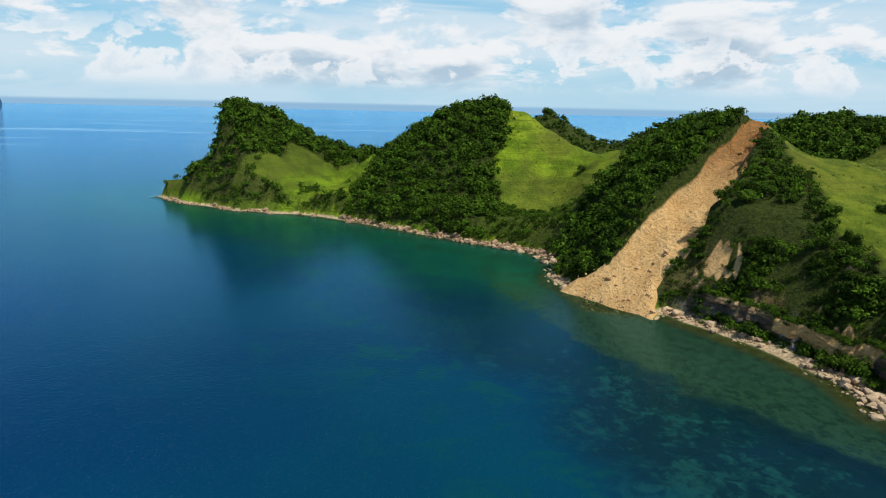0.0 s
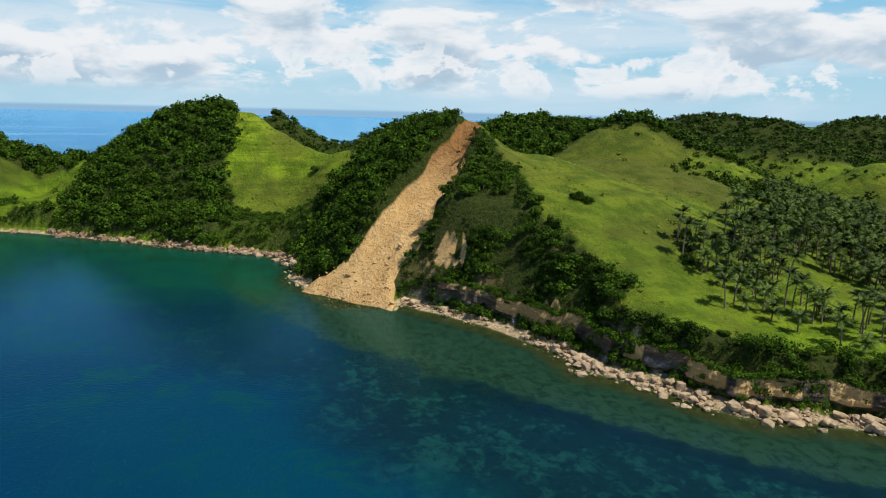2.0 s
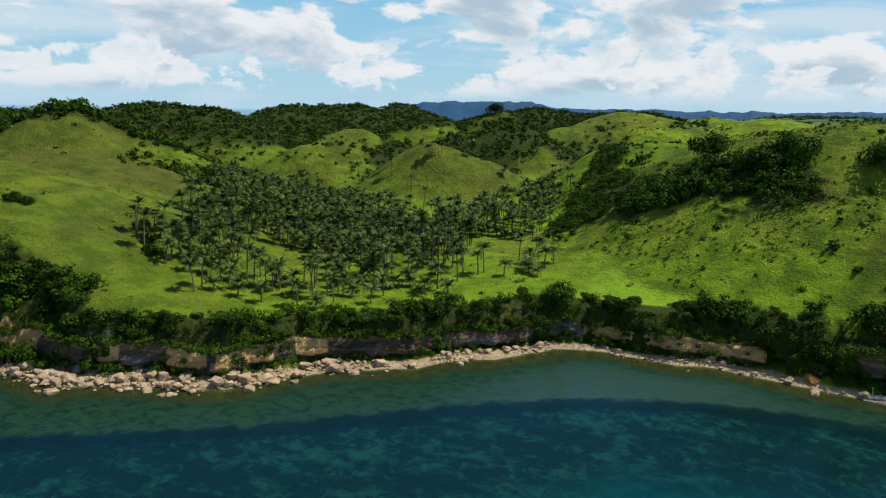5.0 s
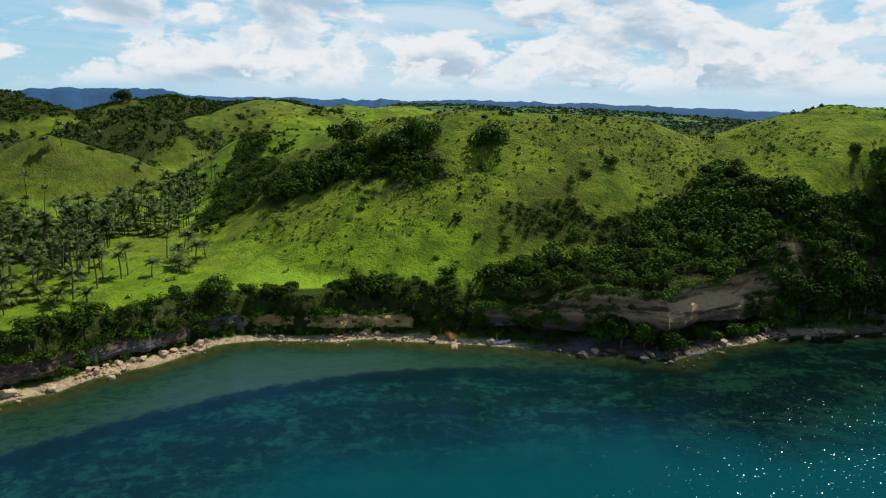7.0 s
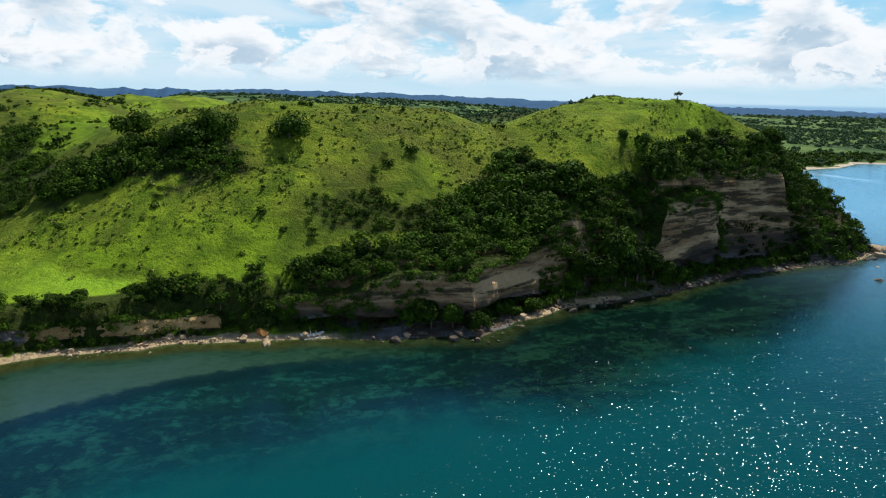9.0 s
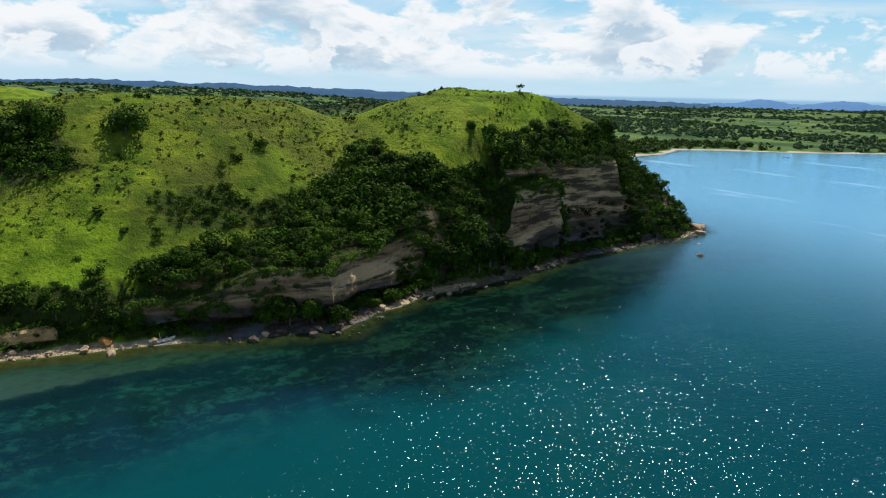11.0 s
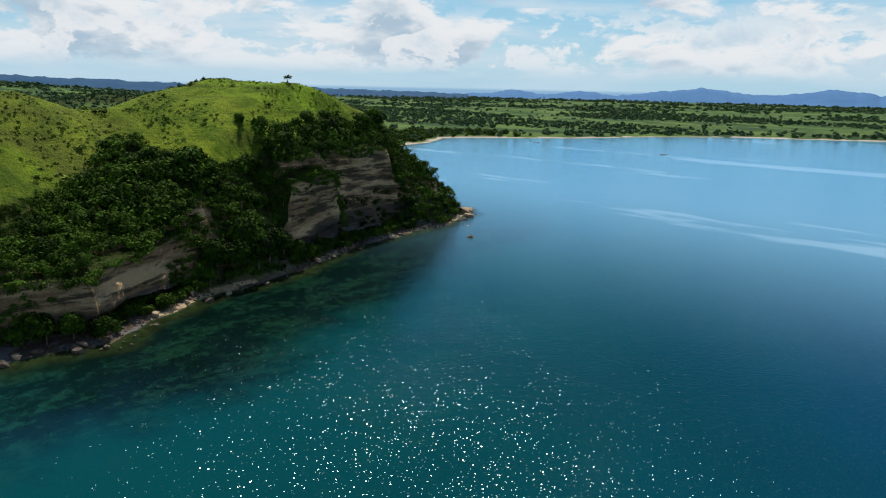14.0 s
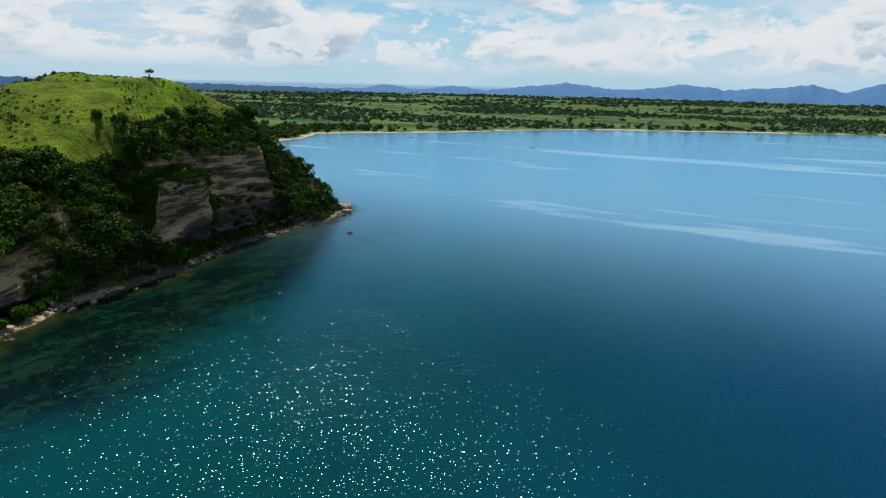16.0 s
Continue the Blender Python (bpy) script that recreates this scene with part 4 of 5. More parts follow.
# ---- plants ----
def leaf_cards(rng, count, lobes, size, flat=0.85):
    """Leaf sprays over the outside of a lumpy crown one metre in radius: corners of count three-sided sprays."""
    mid = rng.normal(size=(lobes, 3)) * (0.42, 0.42, 0.26)
    mid[0] = 0
    rad = rng.uniform(0.42, 0.68, lobes)
    which = rng.integers(0, lobes, count)
    way = rng.normal(size=(count, 3))
    way[:, 2] = np.abs(way[:, 2]) * 1.25 - 0.6
    way /= np.linalg.norm(way, axis=1)[:, None]
    at = mid[which] + way * rad[which][:, None] * rng.uniform(0.72, 1.08, count)[:, None]
    at[:, 2] *= flat
    face = way + rng.normal(size=(count, 3)) * 0.36 + (0, 0, 0.35)
    face /= np.linalg.norm(face, axis=1)[:, None]
    u = np.cross(face, rng.normal(size=(count, 3)))
    u /= np.linalg.norm(u, axis=1)[:, None]
    v = np.cross(face, u)
    s = (size * rng.uniform(0.6, 1.35, count))[:, None]
    return np.stack([at - u * s * 0.95 - face * s * 0.2, at + u * s * 0.75 - v * s * 0.6, at + u * s * 0.6 + v * s * 0.75 - face * s * 0.25], 1)


def cards_mesh(name, cards, mat):
    me = build_mesh(name, cards.reshape(-1, 3), np.arange(cards.shape[0] * 3).reshape(-1, 3), False)
    me.materials.append(mat)
    return me


def scatter_crowns(name, label, category, places, radii, heights, templates, mat, seed):
    """Very many crowns in one mesh."""
    rng = np.random.default_rng(seed)
    parts = []
    pick = rng.integers(0, len(templates), len(places))
    turn = rng.uniform(0, 2 * math.pi, len(places))
    for k, cards in enumerate(templates):
        s = np.where(pick == k)[0]
        if not len(s):
            continue
        c, n = np.cos(turn[s])[:, None, None], np.sin(turn[s])[:, None, None]
        x, y, z = cards[None, :, :, 0], cards[None, :, :, 1], cards[None, :, :, 2]
        r, h = radii[s][:, None, None], heights[s][:, None, None]
        p = places[s]
        parts.append(np.stack([(x * c - y * n) * r + p[:, 0, None, None], (x * n + y * c) * r + p[:, 1, None, None], z * h + p[:, 2, None, None]], -1).reshape(-1, 3, 3))
    ob = new(name, cards_mesh(name, np.concatenate(parts), mat))
    return tagged(ob, label, category, kind="stuff")


def slope_at(x, y):
    e = 1.5
    return np.hypot(land(x + e, y) - land(x - e, y), land(x, y + e) - land(x, y - e)) / (2 * e)


def sow(x0, x1, y0, y1, gap, seed):
    rng = np.random.default_rng(seed)
    x, y = np.meshgrid(np.arange(x0, x1, gap), np.arange(y0, y1, gap))
    x, y = x.ravel() + rng.uniform(-0.5, 0.5, x.size) * gap, y.ravel() + rng.uniform(-0.5, 0.5, x.size) * gap
    return x, y, rng


def part(name, data, mat, parent, label=""):
    if isinstance(data, bmesh.types.BMesh):
        me = bpy.data.meshes.new(name)
        data.to_mesh(me), data.free()
        data = me
    if mat and not data.materials:
        data.materials.append(mat)
    ob = new(name, data)
    ob.parent = parent
    return tagged(ob, label) if label else ob


def tube(points, radii, sides=7):
    """A tapered, bent limb."""
    bm = bmesh.new()
    rings = []
    for p, r in zip(points, radii):
        rings.append([bm.verts.new((p[0] + r * math.cos(2 * math.pi * k / sides), p[1] + r * math.sin(2 * math.pi * k / sides), p[2])) for k in range(sides)])
    for a, b in zip(rings[:-1], rings[1:]):
        for k in range(sides):
            bm.faces.new((a[k], a[(k + 1) % sides], b[(k + 1) % sides], b[k]))
    bm.faces.new(rings[-1])
    for f in bm.faces:
        f.smooth = True
    return bm


def merge(a, b):
    me = bpy.data.meshes.new("limb")
    b.to_mesh(me), b.free()
    a.from_mesh(me)
    bpy.data.meshes.remove(me)


def tree_template(name, seed, radius, height, trunk, leaves, size, mat, label, category="tree", tall=1.0, limbs=4):
    rng = np.random.default_rng(seed)
    root = new(name)
    bend = rng.normal(size=2) * 0.2
    top = height * 0.62
    bm = tube([(0, 0, -0.6), (bend[0] * 0.4, bend[1] * 0.4, top * 0.5), (bend[0], bend[1], top)], (trunk, trunk * 0.75, trunk * 0.4))
    for k in range(limbs):
        a = 2 * math.pi * (k + rng.uniform(-0.3, 0.3)) / limbs
        z0 = top * rng.uniform(0.45, 0.8)
        merge(bm, tube([(0, 0, z0), (math.cos(a) * radius * 0.3, math.sin(a) * radius * 0.3, z0 + height * 0.14), (math.cos(a) * radius * 0.62, math.sin(a) * radius * 0.62, z0 + height * 0.22)],
                       (trunk * 0.5, trunk * 0.34, trunk * 0.12), 5))
    part("trunk", bm, BARK, root)
    cards = leaf_cards(rng, leaves, 8, size / radius) * (radius, radius, radius * tall) + (0, 0, height - radius * 0.62 * tall)
    part("crown", cards_mesh("crown", cards, mat), None, root)
    return tagged(root, label, category)


def stand(root, x, y, turn, scale=1.0, sink=0.2, z=None):
    z = float(land(np.array([x]), np.array([y]))[0]) if z is None else z
    root.matrix_basis = pose(x, y, z - sink, 0, 0, turn) @ Matrix.Diagonal((scale, scale, scale, 1))
    return root


def again(ob, x, y, turn, scale=1.0, sink=0.2, z=None):
    z = float(land(np.array([x]), np.array([y]))[0]) if z is None else z
    twin = copy_thing(ob, Matrix.Identity(4))
    twin.matrix_basis = pose(x, y, z - sink, 0, 0, turn) @ Matrix.Diagonal((scale, scale, scale, 1))
    return twin


rng0 = np.random.default_rng(4)
CROWNS = [leaf_cards(rng0, 190, 9, 0.165) for _ in range(6)]
FAR_CROWNS = [leaf_cards(rng0, 56, 6, 0.30) for _ in range(5)]
MID_CROWNS = [leaf_cards(rng0, 120, 8, 0.205) for _ in range(6)]
TUFTS = [leaf_cards(rng0, 20, 3, 0.5) for _ in range(5)]
SPECKS = [leaf_cards(rng0, 14, 3, 0.6) for _ in range(5)]

# trees and shrubs of the shore slopes
x, y, rng = sow(-190, 440, -310, 520, 2.5, 21)
h, d, rw, _, sl = land(x, y, True)
thick, size = woods(x, y, d, h, rw, sl)
steepness = slope_at(x, y)
brow = (y < -26) & (y > -240) & (x < 300) & (d > 9.7 + recess(y)) & (d < 22)
h = np.where(brow, land(x, y, False, -1.0), h)
gap_noise = rough_noise(x, y, 13, 141, 3)
crowd = (2.5 / (0.50 * size)) ** 2
keep = (rng.random(x.size) < thick * np.clip(crowd, 0, 1)) & (h > 0.7) & (thick > 0) & (np.hypot(x - 90, y - 180) < 900) & ((x < 330) | (y < 100))
keep &= (steepness < np.where(y > 30, 4.5, np.where((y < -194) | (d < 7.5), 7.0, 2.7))) | (rng.random(x.size) < 0.2) | brow
bald = (rough_noise(x, y, 9, 39, 3) > 0.095) & (y < 234) & (y > 75) & (h < 24) & (d > 7) & (x < 125)
keep &= ~bald | (rng.random(x.size) < 0.12)
keep &= np.hypot(x - 235, y + 157) > 9
keep &= ~((thick < 0.95) & (gap_noise > 0.27)) & ~((thick < 0.6) & (gap_noise < 0.06))
x, y, h, size, d = x[keep], y[keep], h[keep], size[keep], d[keep]
radius = size * rng.uniform(0.34, 0.60, x.size) * np.where(rng.random(x.size) < 0.10, 1.4, 1.0) * (1 + 0.5 * rough_noise(x, y, 17, 221, 2))
radius = np.where((y < -26) & (y > -240) & (d < 15) & (x < 300), np.minimum(radius, 2.1), radius)
lift = radius * 0.75
near = (y > -240) & (y < 232) & (d < 34) & (x > 60)
near &= rng.random(x.size) < 300 / max(1, near.sum())
tall = radius * rng.uniform(0.8, 1.25, x.size)
away = np.hypot(x, y) > 370
bob = np.where(brow[keep], 0.0, rng.uniform(-0.9, 1.7, x.size) * size / 6)
for where, name, kinds, words in ((~near & ~away, "thicket", CROWNS, "dense dark green tropical trees and shrubs on steep slopes"),
                                  (~near & away, "headland_woods", MID_CROWNS, "dense green woods on the far headland slopes")):
    scatter_crowns(name, words, "woodland", np.stack([x, y, h + lift * 0.62 + bob], 1)[where], radius[where], tall[where], kinds, LEAF, 5)
KINDS = [tree_template("shore_tree", 30 + k, 2.0 + 0.25 * k, 3.4 + 0.5 * k, 0.16, 760, 0.33, LEAF if k % 4 else PALE_LEAF,
                       "bushy dark green tree on the slope above the beach" if k % 4 else "light green leafy shrub above the beach") for k in range(6)]
count = 0
for px, py, pr, pz in zip(x[near], y[near], radius[near], h[near].tolist()):
    k = int(rng.integers(0, 6))
    s = float(pr / (2.0 + 0.25 * k) * 1.15)
    if count < 6:
        k = count
        stand(KINDS[k], px, py, float(rng.uniform(0, 360)), s, 0.9, pz)
    else:
        again(KINDS[k], px, py, float(rng.uniform(0, 360)), s, 0.9, pz)
    tagged(KINDS[k], group="trees above the beach")
    count += 1

# shrubs that cling to the steep bluff and to the foot of the cliffs
x, y, rng = sow(60, 262, -300, 235, 1.25, 31)
h, d, rw, _, sl = land(x, y, True)
thick, size = woods(x, y, d, h, rw, sl)
steepness = slope_at(x, y)
bald = (rough_noise(x, y, 9, 39, 3) > 0.095) & (y < 234) & (y > 75) & (h < 24) & (d > 7) & (x < 125)
low = (y > -35) | ((y < -110) & (y > -160)) | ((h < 5 + 5 * rough_noise(x, y, 12, 231)) & ((y > -104) | (y < -202))) | (y < -208)
keep = (steepness > 0.6) & (thick > 0.6) & (h > 0.8) & (~bald | (rng.random(x.size) < 0.3)) & low & ~((y > 112) & (y < 222) & (h < 5) & (rough_noise(x, y, 11, 251, 3) > 0.02)) & (rng.random(x.size) < np.where(y > 50, 0.62, np.where(y > -20, 0.5, 0.55))) & (rough_noise(x, y, 8, 233, 2) > -0.38) & (d < np.where(y < -35, 7.5, 20))
keep |= (y < -190) & (y > -240) & (d > 4.5) & (d < 15) & (h > 2) & (h < 33) & (rng.random(x.size) < 0.5)
keep |= (y > 40) & (y < 165) & (d > beach_width(y) + 0.5) & (d < 15) & (steepness > 0.7) & ~bald & (rng.random(x.size) < 0.2)
x, y, h = x[keep], y[keep], h[keep]
r = rng.uniform(0.8, 1.7, x.size) * np.where(y < -190, 1.3, 1.0)
scatter_crowns("bluff_shrubs", "tangled green shrubs clinging to the steep bluff", "shrubs", np.stack([x, y, h + r * 0.3], 1), r, r * 1.1, CROWNS, LEAF, 15)

spots = np.concatenate(LEDGES)
grow = rough_noise(spots[:, 1] * 1.0, spots[:, 2] * 1.6, 11, 277, 3)
pick = rng.random(len(spots)) < 0.4 * step(0.12, 0.25, grow) + 0.004 + 0.16 * step(-66, -50, spots[:, 1]) + 0.5 * step(-186, -198, spots[:, 1]) + 0.42 * step(-150, -165, spots[:, 1]) * step(22, 27, spots[:, 2] + 14 * grow)
spots = spots[pick]
r = rng.uniform(0.7, 1.9, len(spots))
scatter_crowns("cliff_shrubs", "dark shrubs rooted on the ledges of the cliff", "shrubs", spots, r, r, CROWNS, LEAF, 16)

spots = np.concatenate(BROWS)
spots = spots[rng.random(len(spots)) < 0.55 * step(-0.3, 0.0, rough_noise(spots[:, 0], spots[:, 1], 14, 291, 3))]
spots = spots + rng.normal(size=spots.shape) * (0.7, 0.7, 0.7) + (0, 0, 0.2)
spots[:, 2] -= 1.6 * step(-95, -75, spots[:, 1]) * rng.random(len(spots))
r = np.exp(rng.normal(0.5, 0.38, len(spots))).clip(0.8, 3.2)
scatter_crowns("brow_shrubs", "dark trees and shrubs hanging over the brow of the cliff", "shrubs", spots, r, r * 0.9, CROWNS, LEAF, 17)

face, lip = BANKS[0]
bushy = step(-0.08, 0.1, rough_noise(face[:, 0], face[:, 1], 13, 295, 3))
face = face[rng.random(len(face)) < np.where(face[:, 1] < 118, 0.02 + 0.13 * bushy, 0.10 * bushy)]
lip = np.repeat(lip, 3, 0)
lip = lip[rng.random(len(lip)) < 0.6] + (0, 0, 0.3)
spots = np.concatenate([face, lip])
spots = spots + rng.normal(size=spots.shape) * (0.6, 0.6, 0.4)
r = np.exp(rng.normal(0.1, 0.35, len(spots))).clip(0.6, 2.1)
scatter_crowns("bank_shrubs", "tangled shrubs on and over the bank behind the beach", "shrubs", spots, r, r * 0.9, CROWNS, LEAF, 18)

# scrub and tufts on the grass slopes
x, y, rng = sow(-140, 330, -230, 470, 2.1, 22)
h, d, rw, _, sl = land(x, y, True)
thick, size = woods(x, y, d, h, rw, sl)
tuft = step(-0.05, 0.22, rough_noise(x, y, 26, 151, 4)) * 0.34 + 0.05
tuft = np.where((h < 17) & (y > 20), 0.04, tuft) * np.where(y > 280, 0.9, np.where(y > 100, 0.35, 1.0))
clumps = step(-0.10, 0.08, rough_noise(x, y, 17, 153, 3)) * step(120, 90, y) * step(-240, -225, y)
tuft = np.maximum(tuft, 0.6 * clumps * ((h > 17) | (y < 20)))
keep = (rng.random(x.size) < tuft) & (thick < 0.3) & (d > 14) & (sl < 0.1) & (h > 6)
x, y, h = x[keep], y[keep], h[keep]
r = rng.uniform(0.40, 1.05, x.size) * np.where(rng.random(x.size) < 0.04, 1.9, 1.0)
scatter_crowns("scrub", "low scrub and tall grass tufts on the green hillside", "scrub", np.stack([x, y, h + r * 0.2], 1), r, r * 0.9, TUFTS, SCRUB, 6)

x, y, rng = sow(190, 420, -215, 130, 2.6, 33)
h, d, rw, _, sl = land(x, y, True)
thick, size = woods(x, y, d, h, rw, sl)
herd = rough_noise(x, y, 34, 281, 3)
share = 0.002 + 0.08 * step(0.2, 0.36, herd) + 0.14 * step(-25, 15, y) * step(-0.05, 0.2, herd)
keep = (rng.random(x.size) < share) & (thick < 0.3) & (d > 20) & (h > 15) & ~inside(GROVE, x, y) & ~inside(FIELD, x, y)
x, y, h = x[keep], y[keep], h[keep]
r = np.exp(rng.normal(-0.1, 0.4, x.size)).clip(0.5, 2.3)
scatter_crowns("hill_bushes", "small dark bushes dotted over the green hillside", "bushes", np.stack([x, y, h + r * 0.35], 1), r, r, FAR_CROWNS, LEAF, 34)
x, y, rng = sow(240, 1000, 60, 560, 4.6, 35)
h, d, rw, _, sl = land(x, y, True)
thick, size = woods(x, y, d, h, rw, sl)
share = 0.05 + 0.5 * step(-0.02, 0.2, rough_noise(x, y, 46, 283, 4))
keep = (rng.random(x.size) < share) & (thick < 0.3) & (d > 60) & ~inside(GROVE, x, y) & ~inside(FIELD, x, y) & (h > 14)
x, y, h = x[keep], y[keep], h[keep]
r = np.exp(rng.normal(0.25, 0.4, x.size)).clip(0.7, 3.2)
scatter_crowns("inland_bushes", "dark bushes dotted over the inland grass hills", "bushes", np.stack([x, y, h + r * 0.35], 1), r, r, FAR_CROWNS, LEAF, 36)

# woods on the hills behind, and the tree rows of the far plain
x, y, rng = sow(60, 1300, 100, 800, 6.1, 23)
h, d, rw, _, sl = land(x, y, True)
thick, size = woods(x, y, d, h, rw, sl)
keep = (rng.random(x.size) < thick) & (d > 10) & ((np.hypot(x, y) > 395) | ((x > 255) & (y > 100))) & ((np.abs(x - 40) > 120) | (y > 520))
x, y, h = x[keep], y[keep], h[keep]
r = rng.uniform(1.7, 4.3, x.size)
scatter_crowns("hill_woods", "dark green woods on the rounded hills inland", "woodland", np.stack([x, y, h + r * 0.35], 1), r, r * 0.85, FAR_CROWNS, HILL_LEAF, 7)
def plain_trees(name, label, box, gap, reach, radius, seed):
    x, y, rng = sow(*box, gap, seed)
    h, d, rw, _, sl = land(x, y, True)
    belt = step(-0.06, 0.03, rough_noise(x, y * 2.2, 400, 161, 5)) * 0.72 + 0.03
    belt = np.maximum(belt, (d < 60) * (rough_noise(x, y, 240, 171, 3) > -0.2) * 0.95)
    belt = np.maximum(belt, 0.95 * rw)
    away = np.hypot(x, y)
    keep = (rng.random(x.size) < belt) & (d > 12) & (away > reach[0]) & (away < reach[1]) & ((h < 30) | (x > 1000)) & ((y < 60) | (x > 1100))
    x, y, h = x[keep], y[keep], h[keep]
    r = rng.uniform(radius * 0.6, radius * 1.3, x.size)
    scatter_crowns(name, label, "woodland", np.stack([x, y, h + 1.5], 1), r, np.minimum(r * 0.75, 8), SPECKS, HAZED_LEAF, seed)


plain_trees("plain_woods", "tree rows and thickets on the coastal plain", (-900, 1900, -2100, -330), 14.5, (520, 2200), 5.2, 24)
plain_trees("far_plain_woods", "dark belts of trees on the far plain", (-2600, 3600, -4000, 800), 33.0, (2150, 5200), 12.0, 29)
x, y, rng = sow(395, 760, -800, -480, 9.0, 25)
h, d, rw, _, sl = land(x, y, True)
keep = (rng.random(x.size) < 0.8) & (d > 9) & (d < 90)
x, y, h = x[keep], y[keep], h[keep]
r = rng.uniform(3.5, 6, x.size)
scatter_crowns("bay_woods", "dark coastal trees behind the sandy bay shore", "woodland", np.stack([x, y, h + 1.5], 1), r, r, FAR_CROWNS, LEAF, 9)


# ---- coconut palms ----
def palm_template(seed, height, lean):
    rng = np.random.default_rng(seed)
    root = new("coconut_palm")
    a = rng.uniform(0, 2 * math.pi)
    line = [(lean * t * t * math.cos(a), lean * t * t * math.sin(a), height * t) for t in (0, 0.25, 0.5, 0.75, 1.0)]
    part("trunk", tube([(0, 0, -0.5)] + line, (0.30, 0.25, 0.21, 0.19, 0.18, 0.16), 7), BARK, root)
    top = Vector(line[-1])
    verts, faces = [], []
    for k in range(20):
        turn = 2 * math.pi * (k * 0.382 + rng.uniform(-0.03, 0.03))
        rise = rng.uniform(0.0, 1.5)
        long = rng.uniform(3.4, 4.7)
        out, side = Vector((math.cos(turn), math.sin(turn), 0)), Vector((-math.sin(turn), math.cos(turn), 0))
        spine = []
        for j in range(11):
            t = j / 10
            spine.append(top + out * (long * t * math.cos(rise * 0.7) * (1 - 0.18 * t)) + Vector((0, 0, long * (math.sin(rise) * t - 0.46 * t * t))))
        for j in range(1, 11):
            p, step_on = spine[j], (spine[j] - spine[j - 1])
            wide = 1.1 * math.sin(math.pi * min(1, 0.12 + 0.86 * j / 10)) ** 0.7
            for sgn in (-1, 1):
                tip = p + side * (sgn * wide * 0.8) + step_on * 0.75 + Vector((0, 0, -wide * rng.uniform(0.25, 0.6)))
                i = len(verts)
                verts += [spine[j - 1], p, tip]
                faces.append((i, i + 1, i + 2))
    me = build_mesh("crown", [tuple(v) for v in verts], faces, False)
    me.materials.append(FROND)
    part("crown", me, None, root)
    return tagged(root, "slender coconut palm with drooping grey-green fronds on grass", "palm", group="coconut palm grove")


PALMS = [palm_template(50 + k, (2.6, 6.6, 8.2, 9.4, 10.6, 5.0)[k], (0.3, 0.5, 0.9, 0.6, 1.1, 0.8)[k]) for k in range(6)]
x, y, rng = sow(130, 540, 40, 310, 3.5, 26)
h, d, rw, _, sl = land(x, y, True)
clear = rough_noise(x, y, 48, 181, 3)
keep = inside(GROVE, x, y) & (clear < 0.34) & (h < 25) & (d > 13) & ((y > 95) | (rng.random(x.size) < 0.5))
keep &= rng.random(x.size) < np.where((y > 92) & (x < 300), np.interp(d, [13, 40, 80], [0.07, 0.22, 0.66]), 0.4)
keep |= inside(FIELD, x, y) & (rng.random(x.size) < 0.03)
order = np.argsort(np.hypot(x[keep] - 150, y[keep] - 110))
beyond = order[300:]
order = order[:300]
used_kinds = 0
for px, py in zip(x[keep][order], y[keep][order]):
    shore = float(inland(np.array([px]), np.array([py]))[0])
    k = int(rng.integers(0, 6)) if shore > 45 else int(rng.choice([0, 0, 1, 5, 2]))
    if used_kinds < 6:
        k = used_kinds
        used_kinds += 1
        stand(PALMS[k], px, py, float(rng.uniform(0, 360)), float(rng.uniform(0.85, 1.15)))
    else:
        again(PALMS[k], px, py, float(rng.uniform(0, 360)), float(rng.uniform(0.8, 1.2)))

# the palms farther in, which cannot be told apart
tris = []
for px, py in zip(x[keep][beyond], y[keep][beyond]):
    z = float(land(np.array([px]), np.array([py]))[0])
    c, q, s = math.cos(px * 7), math.sin(px * 7), float(rng.uniform(0.8, 1.2))
    for ob in PALMS[int(rng.integers(0, 6))].children:
        v = np.empty(len(ob.data.vertices) * 3)
        ob.data.vertices.foreach_get("co", v)
        v = v.reshape(-1, 3) * s
        v = np.stack([v[:, 0] * c - v[:, 1] * q + px, v[:, 0] * q + v[:, 1] * c + py, v[:, 2] + z], 1)
        if ob.name.startswith("crown"):
            tris.append(v.reshape(-1, 3, 3))
            hub = v.reshape(-1, 3, 3)[0, 0]
            low = np.array([[px + 0.2 * math.cos(a), py + 0.2 * math.sin(a), z - 0.3] for a in (0, 2.1, 4.2)])
            high = hub + (low - low.mean(0)) * 0.7
            for a, b in ((0, 1), (1, 2), (2, 0)):
                tris.append(np.array([[low[a], low[b], high[b]], [low[a], high[b], high[a]]]))
palm_woods = build_mesh("palm_woods", np.concatenate(tris).reshape(-1, 3), np.arange(sum(len(t) for t in tris) * 3).reshape(-1, 3), False)
palm_woods.materials.append(FROND)
tagged(new("palm_woods", palm_woods), "crowded crowns of coconut palms farther inland", "palms", kind="stuff")

# single trees
round_tree = tree_template("round_tree", 70, 4.2, 4.6, 0.3, 2400, 0.33, LEAF, "broad dark round tree at the bluff's edge")
stand(round_tree, 192, 54, 0, 1.1)
